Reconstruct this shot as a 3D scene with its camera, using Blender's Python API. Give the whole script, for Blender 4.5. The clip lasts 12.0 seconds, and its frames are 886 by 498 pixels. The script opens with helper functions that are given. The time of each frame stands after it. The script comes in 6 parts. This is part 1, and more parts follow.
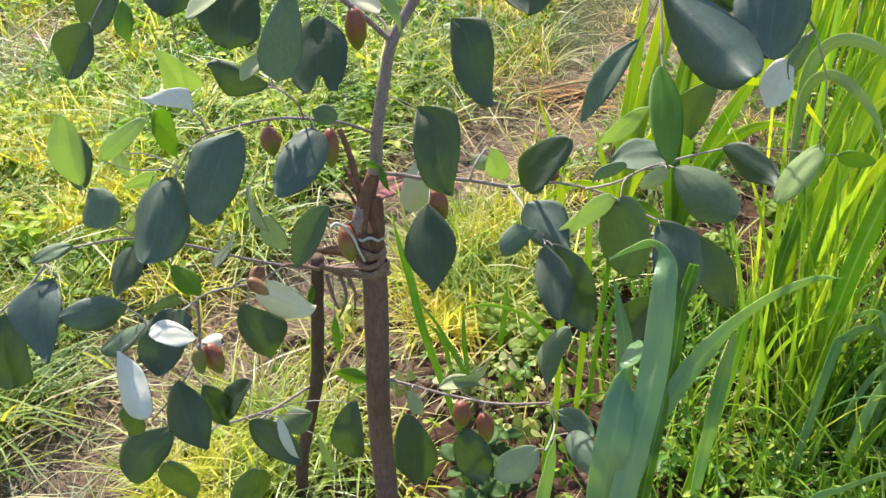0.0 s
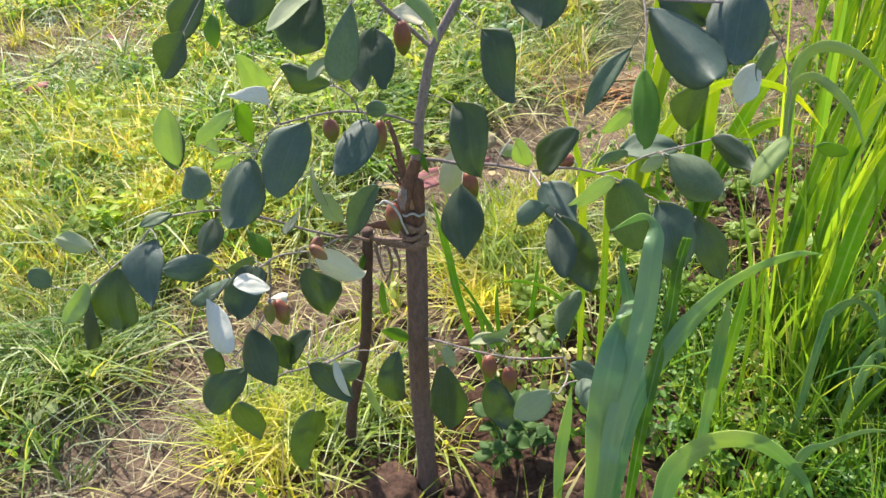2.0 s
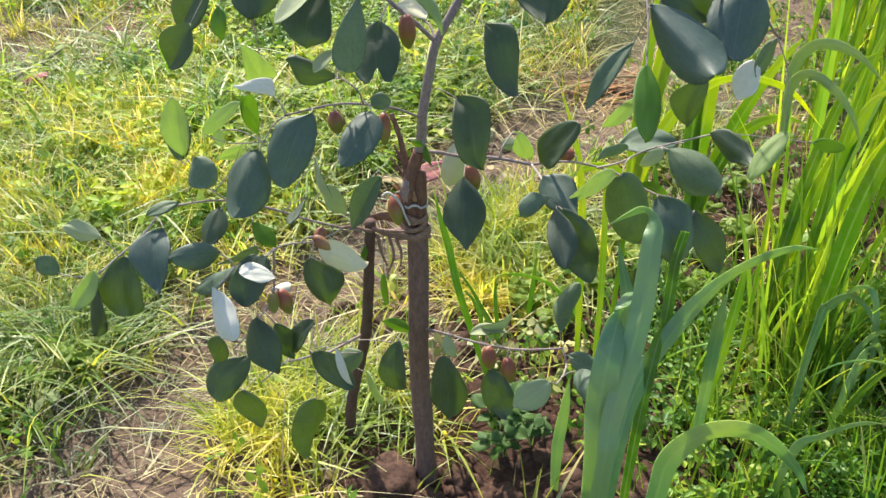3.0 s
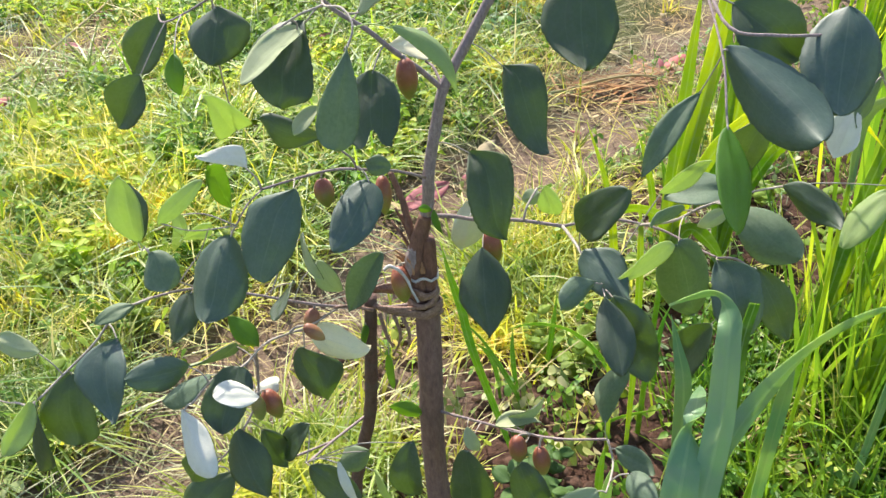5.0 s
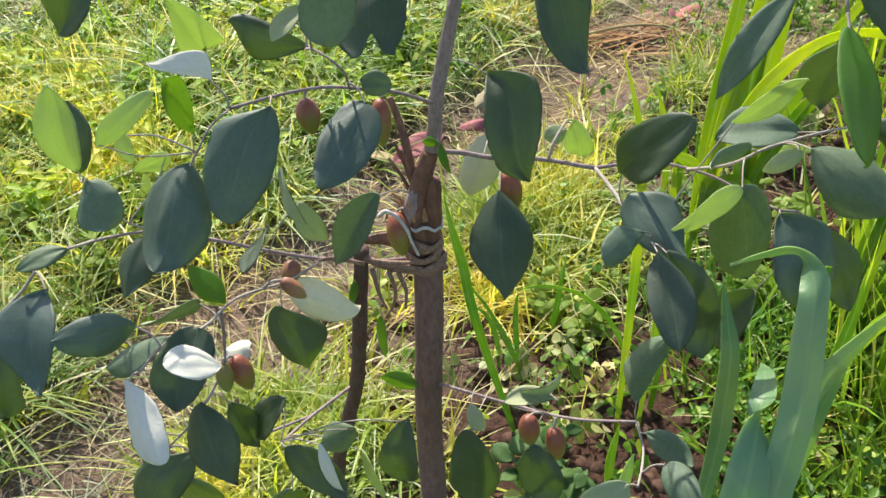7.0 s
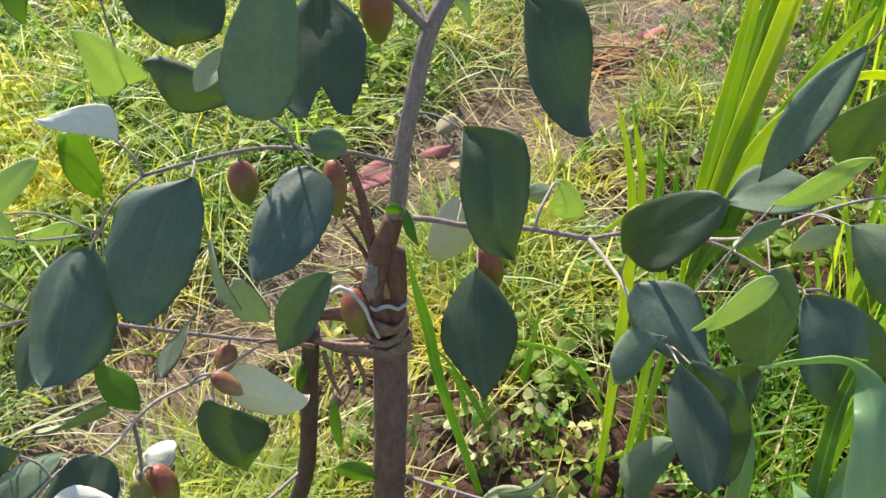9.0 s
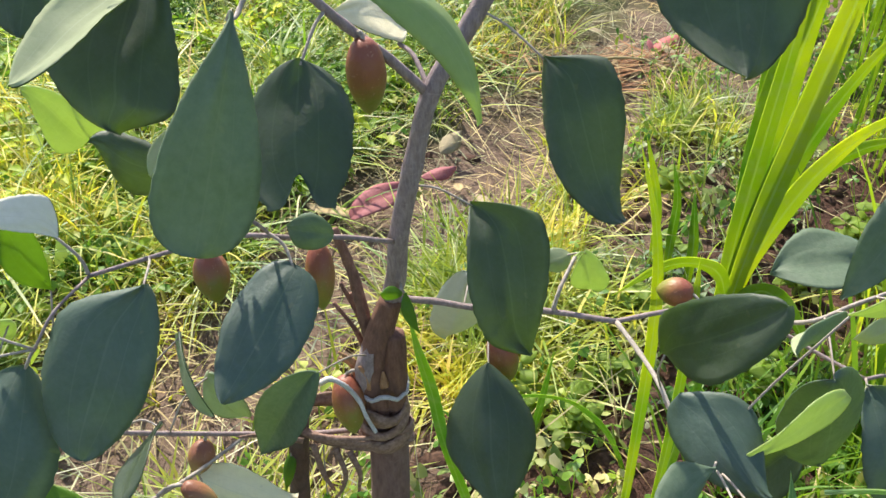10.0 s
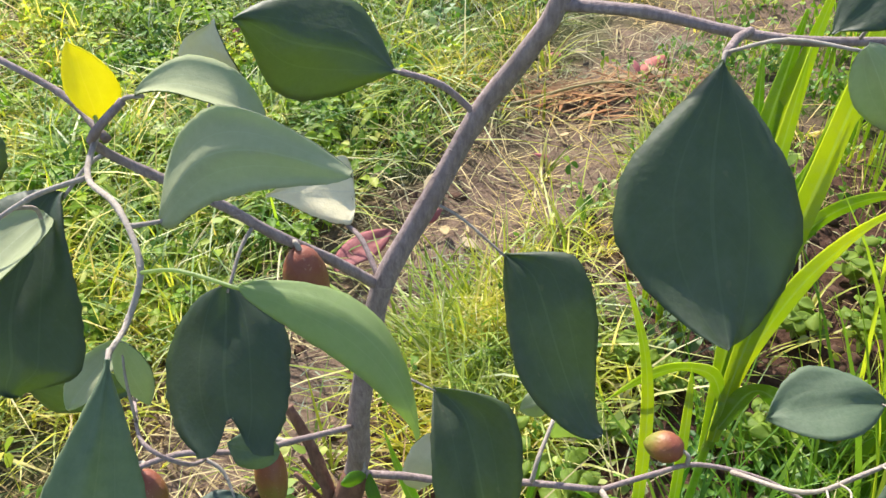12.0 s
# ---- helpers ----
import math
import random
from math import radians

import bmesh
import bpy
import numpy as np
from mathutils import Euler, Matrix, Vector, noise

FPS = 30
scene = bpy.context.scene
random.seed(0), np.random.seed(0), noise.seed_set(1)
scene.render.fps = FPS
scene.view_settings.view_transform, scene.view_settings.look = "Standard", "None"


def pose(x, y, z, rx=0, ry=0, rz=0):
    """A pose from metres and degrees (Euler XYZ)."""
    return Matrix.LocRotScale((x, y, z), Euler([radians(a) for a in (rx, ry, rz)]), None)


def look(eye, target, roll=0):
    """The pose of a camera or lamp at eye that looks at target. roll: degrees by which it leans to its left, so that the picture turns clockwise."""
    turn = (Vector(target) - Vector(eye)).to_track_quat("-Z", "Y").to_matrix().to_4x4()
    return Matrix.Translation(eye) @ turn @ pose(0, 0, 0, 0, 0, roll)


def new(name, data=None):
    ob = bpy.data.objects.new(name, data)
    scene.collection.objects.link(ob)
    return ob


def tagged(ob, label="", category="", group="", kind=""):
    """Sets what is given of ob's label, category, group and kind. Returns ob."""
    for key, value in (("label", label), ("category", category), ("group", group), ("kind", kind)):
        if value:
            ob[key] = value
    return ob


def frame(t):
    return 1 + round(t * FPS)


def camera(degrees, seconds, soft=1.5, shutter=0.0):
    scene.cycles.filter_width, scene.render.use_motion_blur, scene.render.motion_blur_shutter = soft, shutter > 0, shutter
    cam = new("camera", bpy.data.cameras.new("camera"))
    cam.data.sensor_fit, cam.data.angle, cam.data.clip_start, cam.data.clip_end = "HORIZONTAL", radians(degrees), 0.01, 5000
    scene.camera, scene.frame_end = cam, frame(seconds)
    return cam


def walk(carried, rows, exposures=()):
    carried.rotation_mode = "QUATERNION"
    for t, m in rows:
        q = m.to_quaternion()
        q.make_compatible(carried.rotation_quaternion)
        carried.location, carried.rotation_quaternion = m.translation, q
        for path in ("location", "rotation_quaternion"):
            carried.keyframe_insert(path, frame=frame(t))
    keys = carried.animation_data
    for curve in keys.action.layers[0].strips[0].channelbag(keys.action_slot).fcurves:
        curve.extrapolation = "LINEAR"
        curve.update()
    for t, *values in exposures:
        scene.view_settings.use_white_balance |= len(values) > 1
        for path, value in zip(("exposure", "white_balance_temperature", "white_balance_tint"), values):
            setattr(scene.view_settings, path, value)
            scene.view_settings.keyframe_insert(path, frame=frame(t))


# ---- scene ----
cam = camera(55.3, 12.0)
PATH = [
    (0, (0.042, 0.046, 0.732), (-0.098, 1.695, -0.39), -2.0),
    (0.5, (0.063, 0.007, 0.753), (-0.073, 1.656, -0.37), -1.6),
    (1, (0.067, -0.037, 0.771), (-0.14, 1.609, -0.346), -2.5),
    (1.5, (0.065, -0.047, 0.775), (-0.196, 1.589, -0.346), -3.5),
    (2, (0.065, -0.057, 0.778), (-0.187, 1.579, -0.345), -3.4),
    (2.5, (0.069, -0.061, 0.776), (-0.175, 1.571, -0.354), -3.1),
    (3, (0.061, -0.068, 0.781), (-0.18, 1.563, -0.351), -2.7),
    (3.2, (0.059, -0.068, 0.781), (-0.175, 1.563, -0.352), -2.4),
    (4.8, (0.03, 0.065, 0.77), (-0.194, 1.682, -0.386), -4.6),
    (5, (0.027, 0.074, 0.769), (-0.192, 1.688, -0.392), -5.0),
    (5.5, (0.013, 0.091, 0.759), (-0.201, 1.693, -0.419), -5.5),
    (6, (0.014, 0.12, 0.705), (-0.186, 1.71, -0.492), -4.6),
    (6.5, (0.009, 0.135, 0.704), (-0.178, 1.71, -0.514), -3.4),
    (7, (0.002, 0.149, 0.7), (-0.179, 1.714, -0.533), -2.9),
    (7.2, (0.004, 0.159, 0.701), (-0.177, 1.721, -0.534), -2.9),
    (8.8, (-0.009, 0.213, 0.688), (-0.086, 1.8, -0.526), -0.3),
    (9, (-0.011, 0.238, 0.679), (-0.09, 1.823, -0.539), -0.5),
    (9.5, (-0.015, 0.266, 0.687), (-0.101, 1.854, -0.526), -1.2),
    (10, (-0.014, 0.306, 0.675), (-0.103, 1.889, -0.544), -1.3),
    (10.5, (-0.007, 0.323, 0.681), (-0.088, 1.901, -0.545), -1.1),
    (11, (-0.001, 0.339, 0.691), (-0.081, 1.913, -0.54), -1.4),
    (11.5, (-0.006, 0.356, 0.706), (-0.094, 1.931, -0.523), -2.5),
    (12, (-0.001, 0.374, 0.712), (-0.084, 1.948, -0.518), -3.4),
]
EXPOSURES = ((0.0, 1.17), (1.0, 1.24), (1.5, 1.24), (2.0, 1.10), (2.5, 1.10), (3.2, 1.13), (5.0, 1.28), (5.5, 1.18), (6.5, 1.02), (7.2, 1.02), (9.0, 1.00), (9.5, 1.00), (10.5, 1.14), (11.5, 1.12), (12.0, 1.08))
walk(cam, [(t, look(eye, target, roll)) for t, eye, target, roll in PATH], EXPOSURES)

# ---- world and sun: late sun behind the sapling, blue sky filling the shade ----
SUN_TURN, SUN_HEIGHT = 25.0, 46.0     # degrees to the left of straight ahead, and up
world = bpy.data.worlds.new("open_sky")
scene.world = world
world.use_nodes = True
wn, wl = world.node_tree.nodes, world.node_tree.links
sky = wn.new("ShaderNodeTexSky")
sky.sky_type, sky.sun_disc = "NISHITA", False
sky.sun_elevation, sky.sun_rotation = radians(SUN_HEIGHT), radians(-SUN_TURN)
sky.air_density, sky.dust_density = 1.0, 1.5
wl.new(sky.outputs[0], wn["Background"].inputs[0])
wn["Background"].inputs[1].default_value = 0.135
sun_data = bpy.data.lights.new("sun", "SUN")
sun_data.energy, sun_data.angle, sun_data.color = 4.3, radians(0.6), (1.0, 0.93, 0.80)
sun = new("sun", sun_data)
to_sun = Vector((-math.sin(radians(SUN_TURN)) * math.cos(radians(SUN_HEIGHT)), math.cos(radians(SUN_TURN)) * math.cos(radians(SUN_HEIGHT)), math.sin(radians(SUN_HEIGHT))))
sun.matrix_world = look(to_sun * 20, (0, 0, 0))


# ---- materials ----
def nodes_of(name):
    m = bpy.data.materials.new(name)
    m.use_nodes = True
    t = m.node_tree
    t.nodes.clear()
    return m, t, t.nodes.new("ShaderNodeOutputMaterial")


def ramp(t, factor, stops):
    r = t.nodes.new("ShaderNodeValToRGB")
    while len(r.color_ramp.elements) < len(stops):
        r.color_ramp.elements.new(0.5)
    for e, (at, c) in zip(r.color_ramp.elements, stops):
        e.position, e.color = at, (*c, 1)
    t.links.new(factor, r.inputs[0])
    return r.outputs[0]


def grain(t, scale, detail=4.0, vector=None, rough=0.6):
    n = t.nodes.new("ShaderNodeTexNoise")
    n.inputs["Scale"].default_value, n.inputs["Detail"].default_value, n.inputs["Roughness"].default_value = scale, detail, rough
    if vector:
        t.links.new(vector, n.inputs["Vector"])
    return n.outputs["Fac"]


def place_of(t, kind="Object"):
    return t.nodes.new("ShaderNodeTexCoord").outputs[kind]


def mix(t, a, b, factor, how="MIX"):
    n = t.nodes.new("ShaderNodeMix")
    n.data_type, n.blend_type = "RGBA", how
    for socket, value in ((n.inputs[6], a), (n.inputs[7], b), (n.inputs[0], factor)):
        if isinstance(value, (int, float)):
            socket.default_value = value
        elif isinstance(value, tuple):
            socket.default_value = (*value, 1)
        else:
            t.links.new(value, socket)
    return n.outputs[2]


def sums(t, how, a, b):
    n = t.nodes.new("ShaderNodeMath")
    n.operation = how
    for socket, value in zip(n.inputs, (a, b)):
        if isinstance(value, (int, float)):
            socket.default_value = value
        else:
            t.links.new(value, socket)
    return n.outputs[0]


def relief(t, height, strength, distance):
    b = t.nodes.new("ShaderNodeBump")
    b.inputs["Strength"].default_value, b.inputs["Distance"].default_value = strength, distance
    t.links.new(height, b.inputs["Height"])
    return b.outputs[0]


def surface(t, out, color, rough=0.7, bump=None, through_color=None, through_part=0.0, gloss=0.5, sheen=0.0):
    p = t.nodes.new("ShaderNodeBsdfPrincipled")
    p.inputs["Specular IOR Level"].default_value, p.inputs["Sheen Weight"].default_value = gloss, sheen
    if isinstance(rough, (int, float)):
        p.inputs["Roughness"].default_value = rough
    else:
        t.links.new(rough, p.inputs["Roughness"])
    t.links.new(color, p.inputs["Base Color"])
    last = p.outputs[0]
    if bump:
        t.links.new(bump, p.inputs["Normal"])
    if through_part:
        tr = t.nodes.new("ShaderNodeBsdfTranslucent")
        t.links.new(through_color or color, tr.inputs[0])
        ms = t.nodes.new("ShaderNodeMixShader")
        ms.inputs[0].default_value = through_part
        t.links.new(p.outputs[0], ms.inputs[1])
        t.links.new(tr.outputs[0], ms.inputs[2])
        last = ms.outputs[0]
    t.links.new(last, out.inputs[0])


def leaf_material(name, dark, light, vein, rough, see, see_color, gloss=0.5):
    """A leaf blade: three long veins and fine side veins by its own length and width, mottled at two scales."""
    m, t, out = nodes_of(name)
    uv = place_of(t, "UV")
    sep = t.nodes.new("ShaderNodeSeparateXYZ")
    t.links.new(uv, sep.inputs[0])
    across, along = sep.outputs[0], sep.outputs[1]
    side = sums(t, "ABSOLUTE", sums(t, "SUBTRACT", across, 0.5), 0)
    mid = sums(t, "LESS_THAN", side, 0.012)
    outer = sums(t, "LESS_THAN", sums(t, "ABSOLUTE", sums(t, "SUBTRACT", side, 0.20), 0), 0.007)
    slope = sums(t, "ADD", sums(t, "MULTIPLY", along, 9.0), sums(t, "MULTIPLY", side, -7.0))
    fine = sums(t, "LESS_THAN", sums(t, "FRACT", slope, 0), 0.07)
    veins = sums(t, "MAXIMUM", mid, sums(t, "MAXIMUM", sums(t, "MULTIPLY", outer, 0.7), sums(t, "MULTIPLY", fine, 0.28)))
    where = place_of(t)
    mottle = sums(t, "MULTIPLY", sums(t, "ADD", grain(t, 60, 5, where), grain(t, 420, 3, where)), 0.5)
    base = ramp(t, mottle, [(0.3, dark), (0.72, light)])
    info = t.nodes.new("ShaderNodeObjectInfo")
    tint = ramp(t, info.outputs["Random"], [(0.0, (0.80, 0.86, 0.86)), (0.5, (1, 1, 1)), (1.0, (1.12, 1.08, 0.86))])
    base = mix(t, base, tint, 1.0, "MULTIPLY")
    spots = ramp(t, grain(t, 190, 2, where), [(0.70, (0, 0, 0)), (0.75, (1, 1, 1))])
    base = mix(t, base, tuple(0.6 * a + 0.4 * b for a, b in zip(light, (0.25, 0.2, 0.08))), sums(t, "MULTIPLY", spots, 0.5))
    dust = ramp(t, grain(t, 26, 5, where, 0.7), [(0.46, (0, 0, 0)), (0.72, (1, 1, 1))])
    base = mix(t, base, tuple(0.55 * a + 0.45 * b for a, b in zip(light, (0.26, 0.27, 0.22))), sums(t, "MULTIPLY", dust, 0.40))
    color = mix(t, base, vein, sums(t, "MULTIPLY", veins, 0.42))
    height = sums(t, "SUBTRACT", grain(t, 700, 3, where), sums(t, "MULTIPLY", veins, 0.8))
    rough_at = sums(t, "ADD", sums(t, "MULTIPLY", sums(t, "ADD", grain(t, 90, 3, where), sums(t, "MULTIPLY", grain(t, 24, 2, where), 1.6)), 0.25), rough - 0.32)
    see_rgb = t.nodes.new("ShaderNodeRGB")
    see_rgb.outputs[0].default_value = (*see_color, 1)
    see_at = mix(t, see_rgb.outputs[0], base, 0.20)
    surface(t, out, color, rough_at, relief(t, sums(t, "ADD", height, sums(t, "MULTIPLY", grain(t, 110, 3, where), 3.0)), 0.20, 0.0008), see_at, see, gloss)
    return m


leaf_top = leaf_material("leaf_upper", (0.015, 0.034, 0.019), (0.037, 0.064, 0.034), (0.10, 0.14, 0.07), 0.58, 0.33, (0.24, 0.38, 0.02), 0.90)
# The dark leaf tinted blue-green: reflected sky is put into its base colour.
leaf_sky_tint = leaf_material("leaf_sky_tint_blue_green", (0.029, 0.062, 0.052), (0.060, 0.104, 0.084), (0.13, 0.17, 0.12), 0.60, 0.24, (0.22, 0.36, 0.04), 0.90)
leaf_under = leaf_material("leaf_underside", (0.44, 0.48, 0.29), (0.60, 0.62, 0.40), (0.60, 0.65, 0.46), 0.90, 0.42, (0.62, 0.74, 0.30), 0.2)
leaf_felt = leaf_material("leaf_white_felt", (0.76, 0.72, 0.60), (0.92, 0.87, 0.76), (0.72, 0.68, 0.52), 0.95, 0.26, (0.66, 0.64, 0.50), 0.15)
leaf_grey = leaf_material("leaf_dusty", (0.080, 0.120, 0.078), (0.150, 0.205, 0.135), (0.16, 0.20, 0.13), 0.62, 0.24, (0.24, 0.36, 0.08), 0.35)
leaf_young = leaf_material("leaf_young", (0.24, 0.32, 0.13), (0.38, 0.45, 0.20), (0.46, 0.52, 0.30), 0.50, 0.50, (0.62, 0.78, 0.24), 0.80)
leaf_bright = leaf_material("leaf_bright", (0.05, 0.12, 0.02), (0.09, 0.20, 0.03), (0.16, 0.26, 0.06), 0.5, 0.55, (0.34, 0.60, 0.03), 0.45)
leaf_yellow = leaf_material("leaf_yellow", (0.68, 0.60, 0.02), (0.85, 0.80, 0.05), (0.80, 0.75, 0.15), 0.6, 0.55, (0.95, 0.88, 0.04), 0.4)
# Darker weed leaf for plants beside the stem: their shade is in the green.
weed_green = leaf_material("weed_leaf_green", (0.045, 0.10, 0.028), (0.10, 0.18, 0.045), (0.16, 0.24, 0.09), 0.65, 0.34, (0.30, 0.48, 0.08), 0.3)
weed_lime = leaf_material("weed_leaf_lime", (0.12, 0.21, 0.035), (0.26, 0.35, 0.06), (0.44, 0.50, 0.16), 0.6, 0.52, (0.72, 0.82, 0.14), 0.3)
leaf_red = leaf_material("leaf_fallen_red", (0.27, 0.065, 0.075), (0.46, 0.15, 0.16), (0.45, 0.22, 0.18), 0.7, 0.10, (0.4, 0.1, 0.08), 0.3)
leaf_dead = leaf_material("leaf_dead", (0.30, 0.22, 0.13), (0.50, 0.40, 0.26), (0.40, 0.30, 0.18), 0.85, 0.12, (0.4, 0.3, 0.15), 0.2)


def bark_material(name, dark, light, scale=1.0, moss=(0.10, 0.09, 0.07)):
    m, t, out = nodes_of(name)
    where = place_of(t)
    stretch = t.nodes.new("ShaderNodeMapping")
    stretch.inputs["Scale"].default_value = (1, 1, 0.30)
    t.links.new(where, stretch.inputs[0])
    lines = grain(t, 330 * scale, 6, stretch.outputs[0], 0.7)
    blots = grain(t, 45 * scale, 3, where)
    color = ramp(t, lines, [(0.24, dark), (0.78, light)])
    rings = t.nodes.new("ShaderNodeMapping")
    rings.inputs["Scale"].default_value = (0.35, 0.35, 1.0)
    t.links.new(where, rings.inputs[0])
    pores = ramp(t, grain(t, 420 * scale, 2, rings.outputs[0]), [(0.64, (0, 0, 0)), (0.70, (1, 1, 1))])
    color = mix(t, color, light, sums(t, "MULTIPLY", pores, 0.45))
    color = mix(t, color, moss, sums(t, "MULTIPLY", ramp(t, blots, [(0.5, (0, 0, 0)), (0.68, (1, 1, 1))]), 0.6))
    surface(t, out, color, 0.85, relief(t, sums(t, "ADD", lines, pores), 0.55, 0.0010), gloss=0.25)
    return m


bark = bark_material("trunk_bark", (0.100, 0.058, 0.050), (0.25, 0.158, 0.138), 1.0, (0.12, 0.080, 0.072))
twig_bark = bark_material("twig_bark", (0.15, 0.110, 0.108), (0.42, 0.335, 0.33), 2.0, (0.20, 0.15, 0.142))
pale_bark = bark_material("pale_twig_bark", (0.26, 0.22, 0.19), (0.46, 0.41, 0.36), 2.0, (0.25, 0.2, 0.18))
graft_bark = bark_material("graft_bark", (0.085, 0.040, 0.029), (0.26, 0.138, 0.096), 1.2, (0.10, 0.062, 0.052))
torn_wood = bark_material("torn_wood", (0.20, 0.095, 0.050), (0.50, 0.29, 0.16), 1.4, (0.16, 0.09, 0.06))
stick_bark = bark_material("stick_bark", (0.05, 0.028, 0.024), (0.15, 0.09, 0.075))
cut_wood = bark_material("cut_wood", (0.10, 0.045, 0.032), (0.33, 0.19, 0.14), 1.4, (0.09, 0.055, 0.045))


def plain_material(name, dark, light, scale, rough, bump=0.3, depth=0.0008):
    m, t, out = nodes_of(name)
    where = place_of(t)
    n = grain(t, scale, 5, where)
    color = mix(t, ramp(t, n, [(0.3, dark), (0.7, light)]), ramp(t, grain(t, scale / 9, 2, where), [(0.3, (0.75, 0.75, 0.75)), (0.7, (1, 1, 1))]), 1.0, "MULTIPLY")
    surface(t, out, color, rough, relief(t, n, bump, depth), gloss=0.3)
    return m


twine_fibre = plain_material("twine_fibre", (0.15, 0.085, 0.060), (0.34, 0.22, 0.17), 500, 0.75, 0.35)
string_cotton = plain_material("string_cotton", (0.42, 0.40, 0.40), (0.70, 0.68, 0.67), 1500, 0.9, 0.6, 0.0004)


def fruit_material(name, top, middle, foot):
    m, t, out = nodes_of(name)
    gen = place_of(t, "Generated")
    sep = t.nodes.new("ShaderNodeSeparateXYZ")
    t.links.new(gen, sep.inputs[0])
    obj = place_of(t)
    wob = sums(t, "ADD", sep.outputs[2], sums(t, "MULTIPLY", sums(t, "SUBTRACT", grain(t, 110, 3, obj), 0.5), 0.5))
    color = ramp(t, wob, [(0.20, foot), (0.50, middle), (0.82, top)])
    color = mix(t, color, (0.5, 0.3, 0.2), sums(t, "MULTIPLY", ramp(t, grain(t, 900, 1, obj), [(0.66, (0, 0, 0)), (0.72, (1, 1, 1))]), 0.35))
    surface(t, out, color, 0.48, relief(t, sums(t, "ADD", grain(t, 500, 3, obj), sums(t, "MULTIPLY", grain(t, 120, 4, obj), 2.0)), 0.35, 0.0006), color, 0.06, 0.45)
    return m


fruit_skin = {
    "ripe": fruit_material("fruit_skin", (0.25, 0.075, 0.045), (0.28, 0.130, 0.045), (0.20, 0.21, 0.03)),
    "red": fruit_material("fruit_skin_orange", (0.21, 0.08, 0.045), (0.31, 0.15, 0.07), (0.34, 0.22, 0.09)),
    "green": fruit_material("fruit_skin_green", (0.22, 0.17, 0.05), (0.20, 0.20, 0.05), (0.22, 0.26, 0.06)),
}


def blade_material(name, stops, see, rough=0.5, gloss=0.4, per="island", midrib=0.0):
    """Grass: colour from blade to blade, paler along the middle, light coming through."""
    m, t, out = nodes_of(name)
    if per == "island":
        rnd = t.nodes.new("ShaderNodeNewGeometry").outputs["Random Per Island"]
    else:
        rnd = t.nodes.new("ShaderNodeObjectInfo").outputs["Random"]
    color = ramp(t, rnd, stops)
    where = place_of(t)
    patch = ramp(t, grain(t, 7, 2, where), [(0.35, (0.58, 0.76, 0.80)), (0.62, (1.16, 1.07, 0.88))])
    color = mix(t, color, patch, 1.0, "MULTIPLY")
    broad = ramp(t, grain(t, 2.1, 1, where), [(0.38, (0.84, 0.92, 1.0)), (0.60, (1.20, 1.16, 0.92))])
    color = mix(t, color, broad, 1.0, "MULTIPLY")
    bump = None
    if midrib:
        uv = place_of(t, "UV")
        sep = t.nodes.new("ShaderNodeSeparateXYZ")
        t.links.new(uv, sep.inputs[0])
        side = sums(t, "ABSOLUTE", sums(t, "SUBTRACT", sep.outputs[0], 0.5), 0)
        rib = sums(t, "LESS_THAN", side, 0.055)
        lines = t.nodes.new("ShaderNodeTexWave")
        lines.inputs["Scale"].default_value, lines.inputs["Distortion"].default_value = 9.0, 0.4
        t.links.new(uv, lines.inputs["Vector"])
        color = mix(t, color, (0.42, 0.55, 0.30), sums(t, "MULTIPLY", rib, midrib))
        color = mix(t, color, mix(t, color, (0.75, 0.8, 0.75), 1.0, "MULTIPLY"), sums(t, "MULTIPLY", lines.outputs["Fac"], 0.5))
        dust = ramp(t, grain(t, 120, 4, where), [(0.45, (0, 0, 0)), (0.75, (1, 1, 1))])
        color = mix(t, color, (0.30, 0.36, 0.26), sums(t, "MULTIPLY", dust, 0.35))
        bump = relief(t, lines.outputs["Fac"], 0.25, 0.0005)
    lit = mix(t, color, (1.50, 1.35, 0.87), 1.0, "MULTIPLY")
    surface(t, out, color, rough, bump, lit, see, gloss)
    return m


fine_blades = blade_material("fine_grass_blades", [(0.0, (0.13, 0.20, 0.030)), (0.30, (0.30, 0.35, 0.045)), (0.58, (0.47, 0.48, 0.072)), (0.76, (0.54, 0.53, 0.14)), (0.90, (0.60, 0.54, 0.30)), (1.0, (0.62, 0.55, 0.39))], 0.46, 0.45, 0.5)
lime_blades = blade_material("lime_grass_blades", [(0.0, (0.27, 0.35, 0.040)), (0.5, (0.46, 0.48, 0.065)), (0.8, (0.58, 0.55, 0.15)), (1.0, (0.66, 0.58, 0.38))], 0.46, 0.45, 0.5)
green_blades = blade_material("green_grass_blades", [(0.0, (0.10, 0.22, 0.025)), (0.5, (0.20, 0.35, 0.030)), (0.9, (0.38, 0.49, 0.045)), (1.0, (0.50, 0.45, 0.20))], 0.52)
lush_blades = blade_material("lush_grass_blades", [(0.0, (0.07, 0.15, 0.025)), (0.5, (0.17, 0.27, 0.040)), (0.9, (0.34, 0.41, 0.07)), (1.0, (0.54, 0.51, 0.26))], 0.44, 0.45, 0.5)
young_meadow_blades = blade_material("young_meadow_blades", [(0.0, (0.08, 0.16, 0.018)), (0.5, (0.14, 0.28, 0.022)), (0.94, (0.27, 0.40, 0.035)), (1.0, (0.45, 0.42, 0.18))], 0.42, 0.45, 0.4)
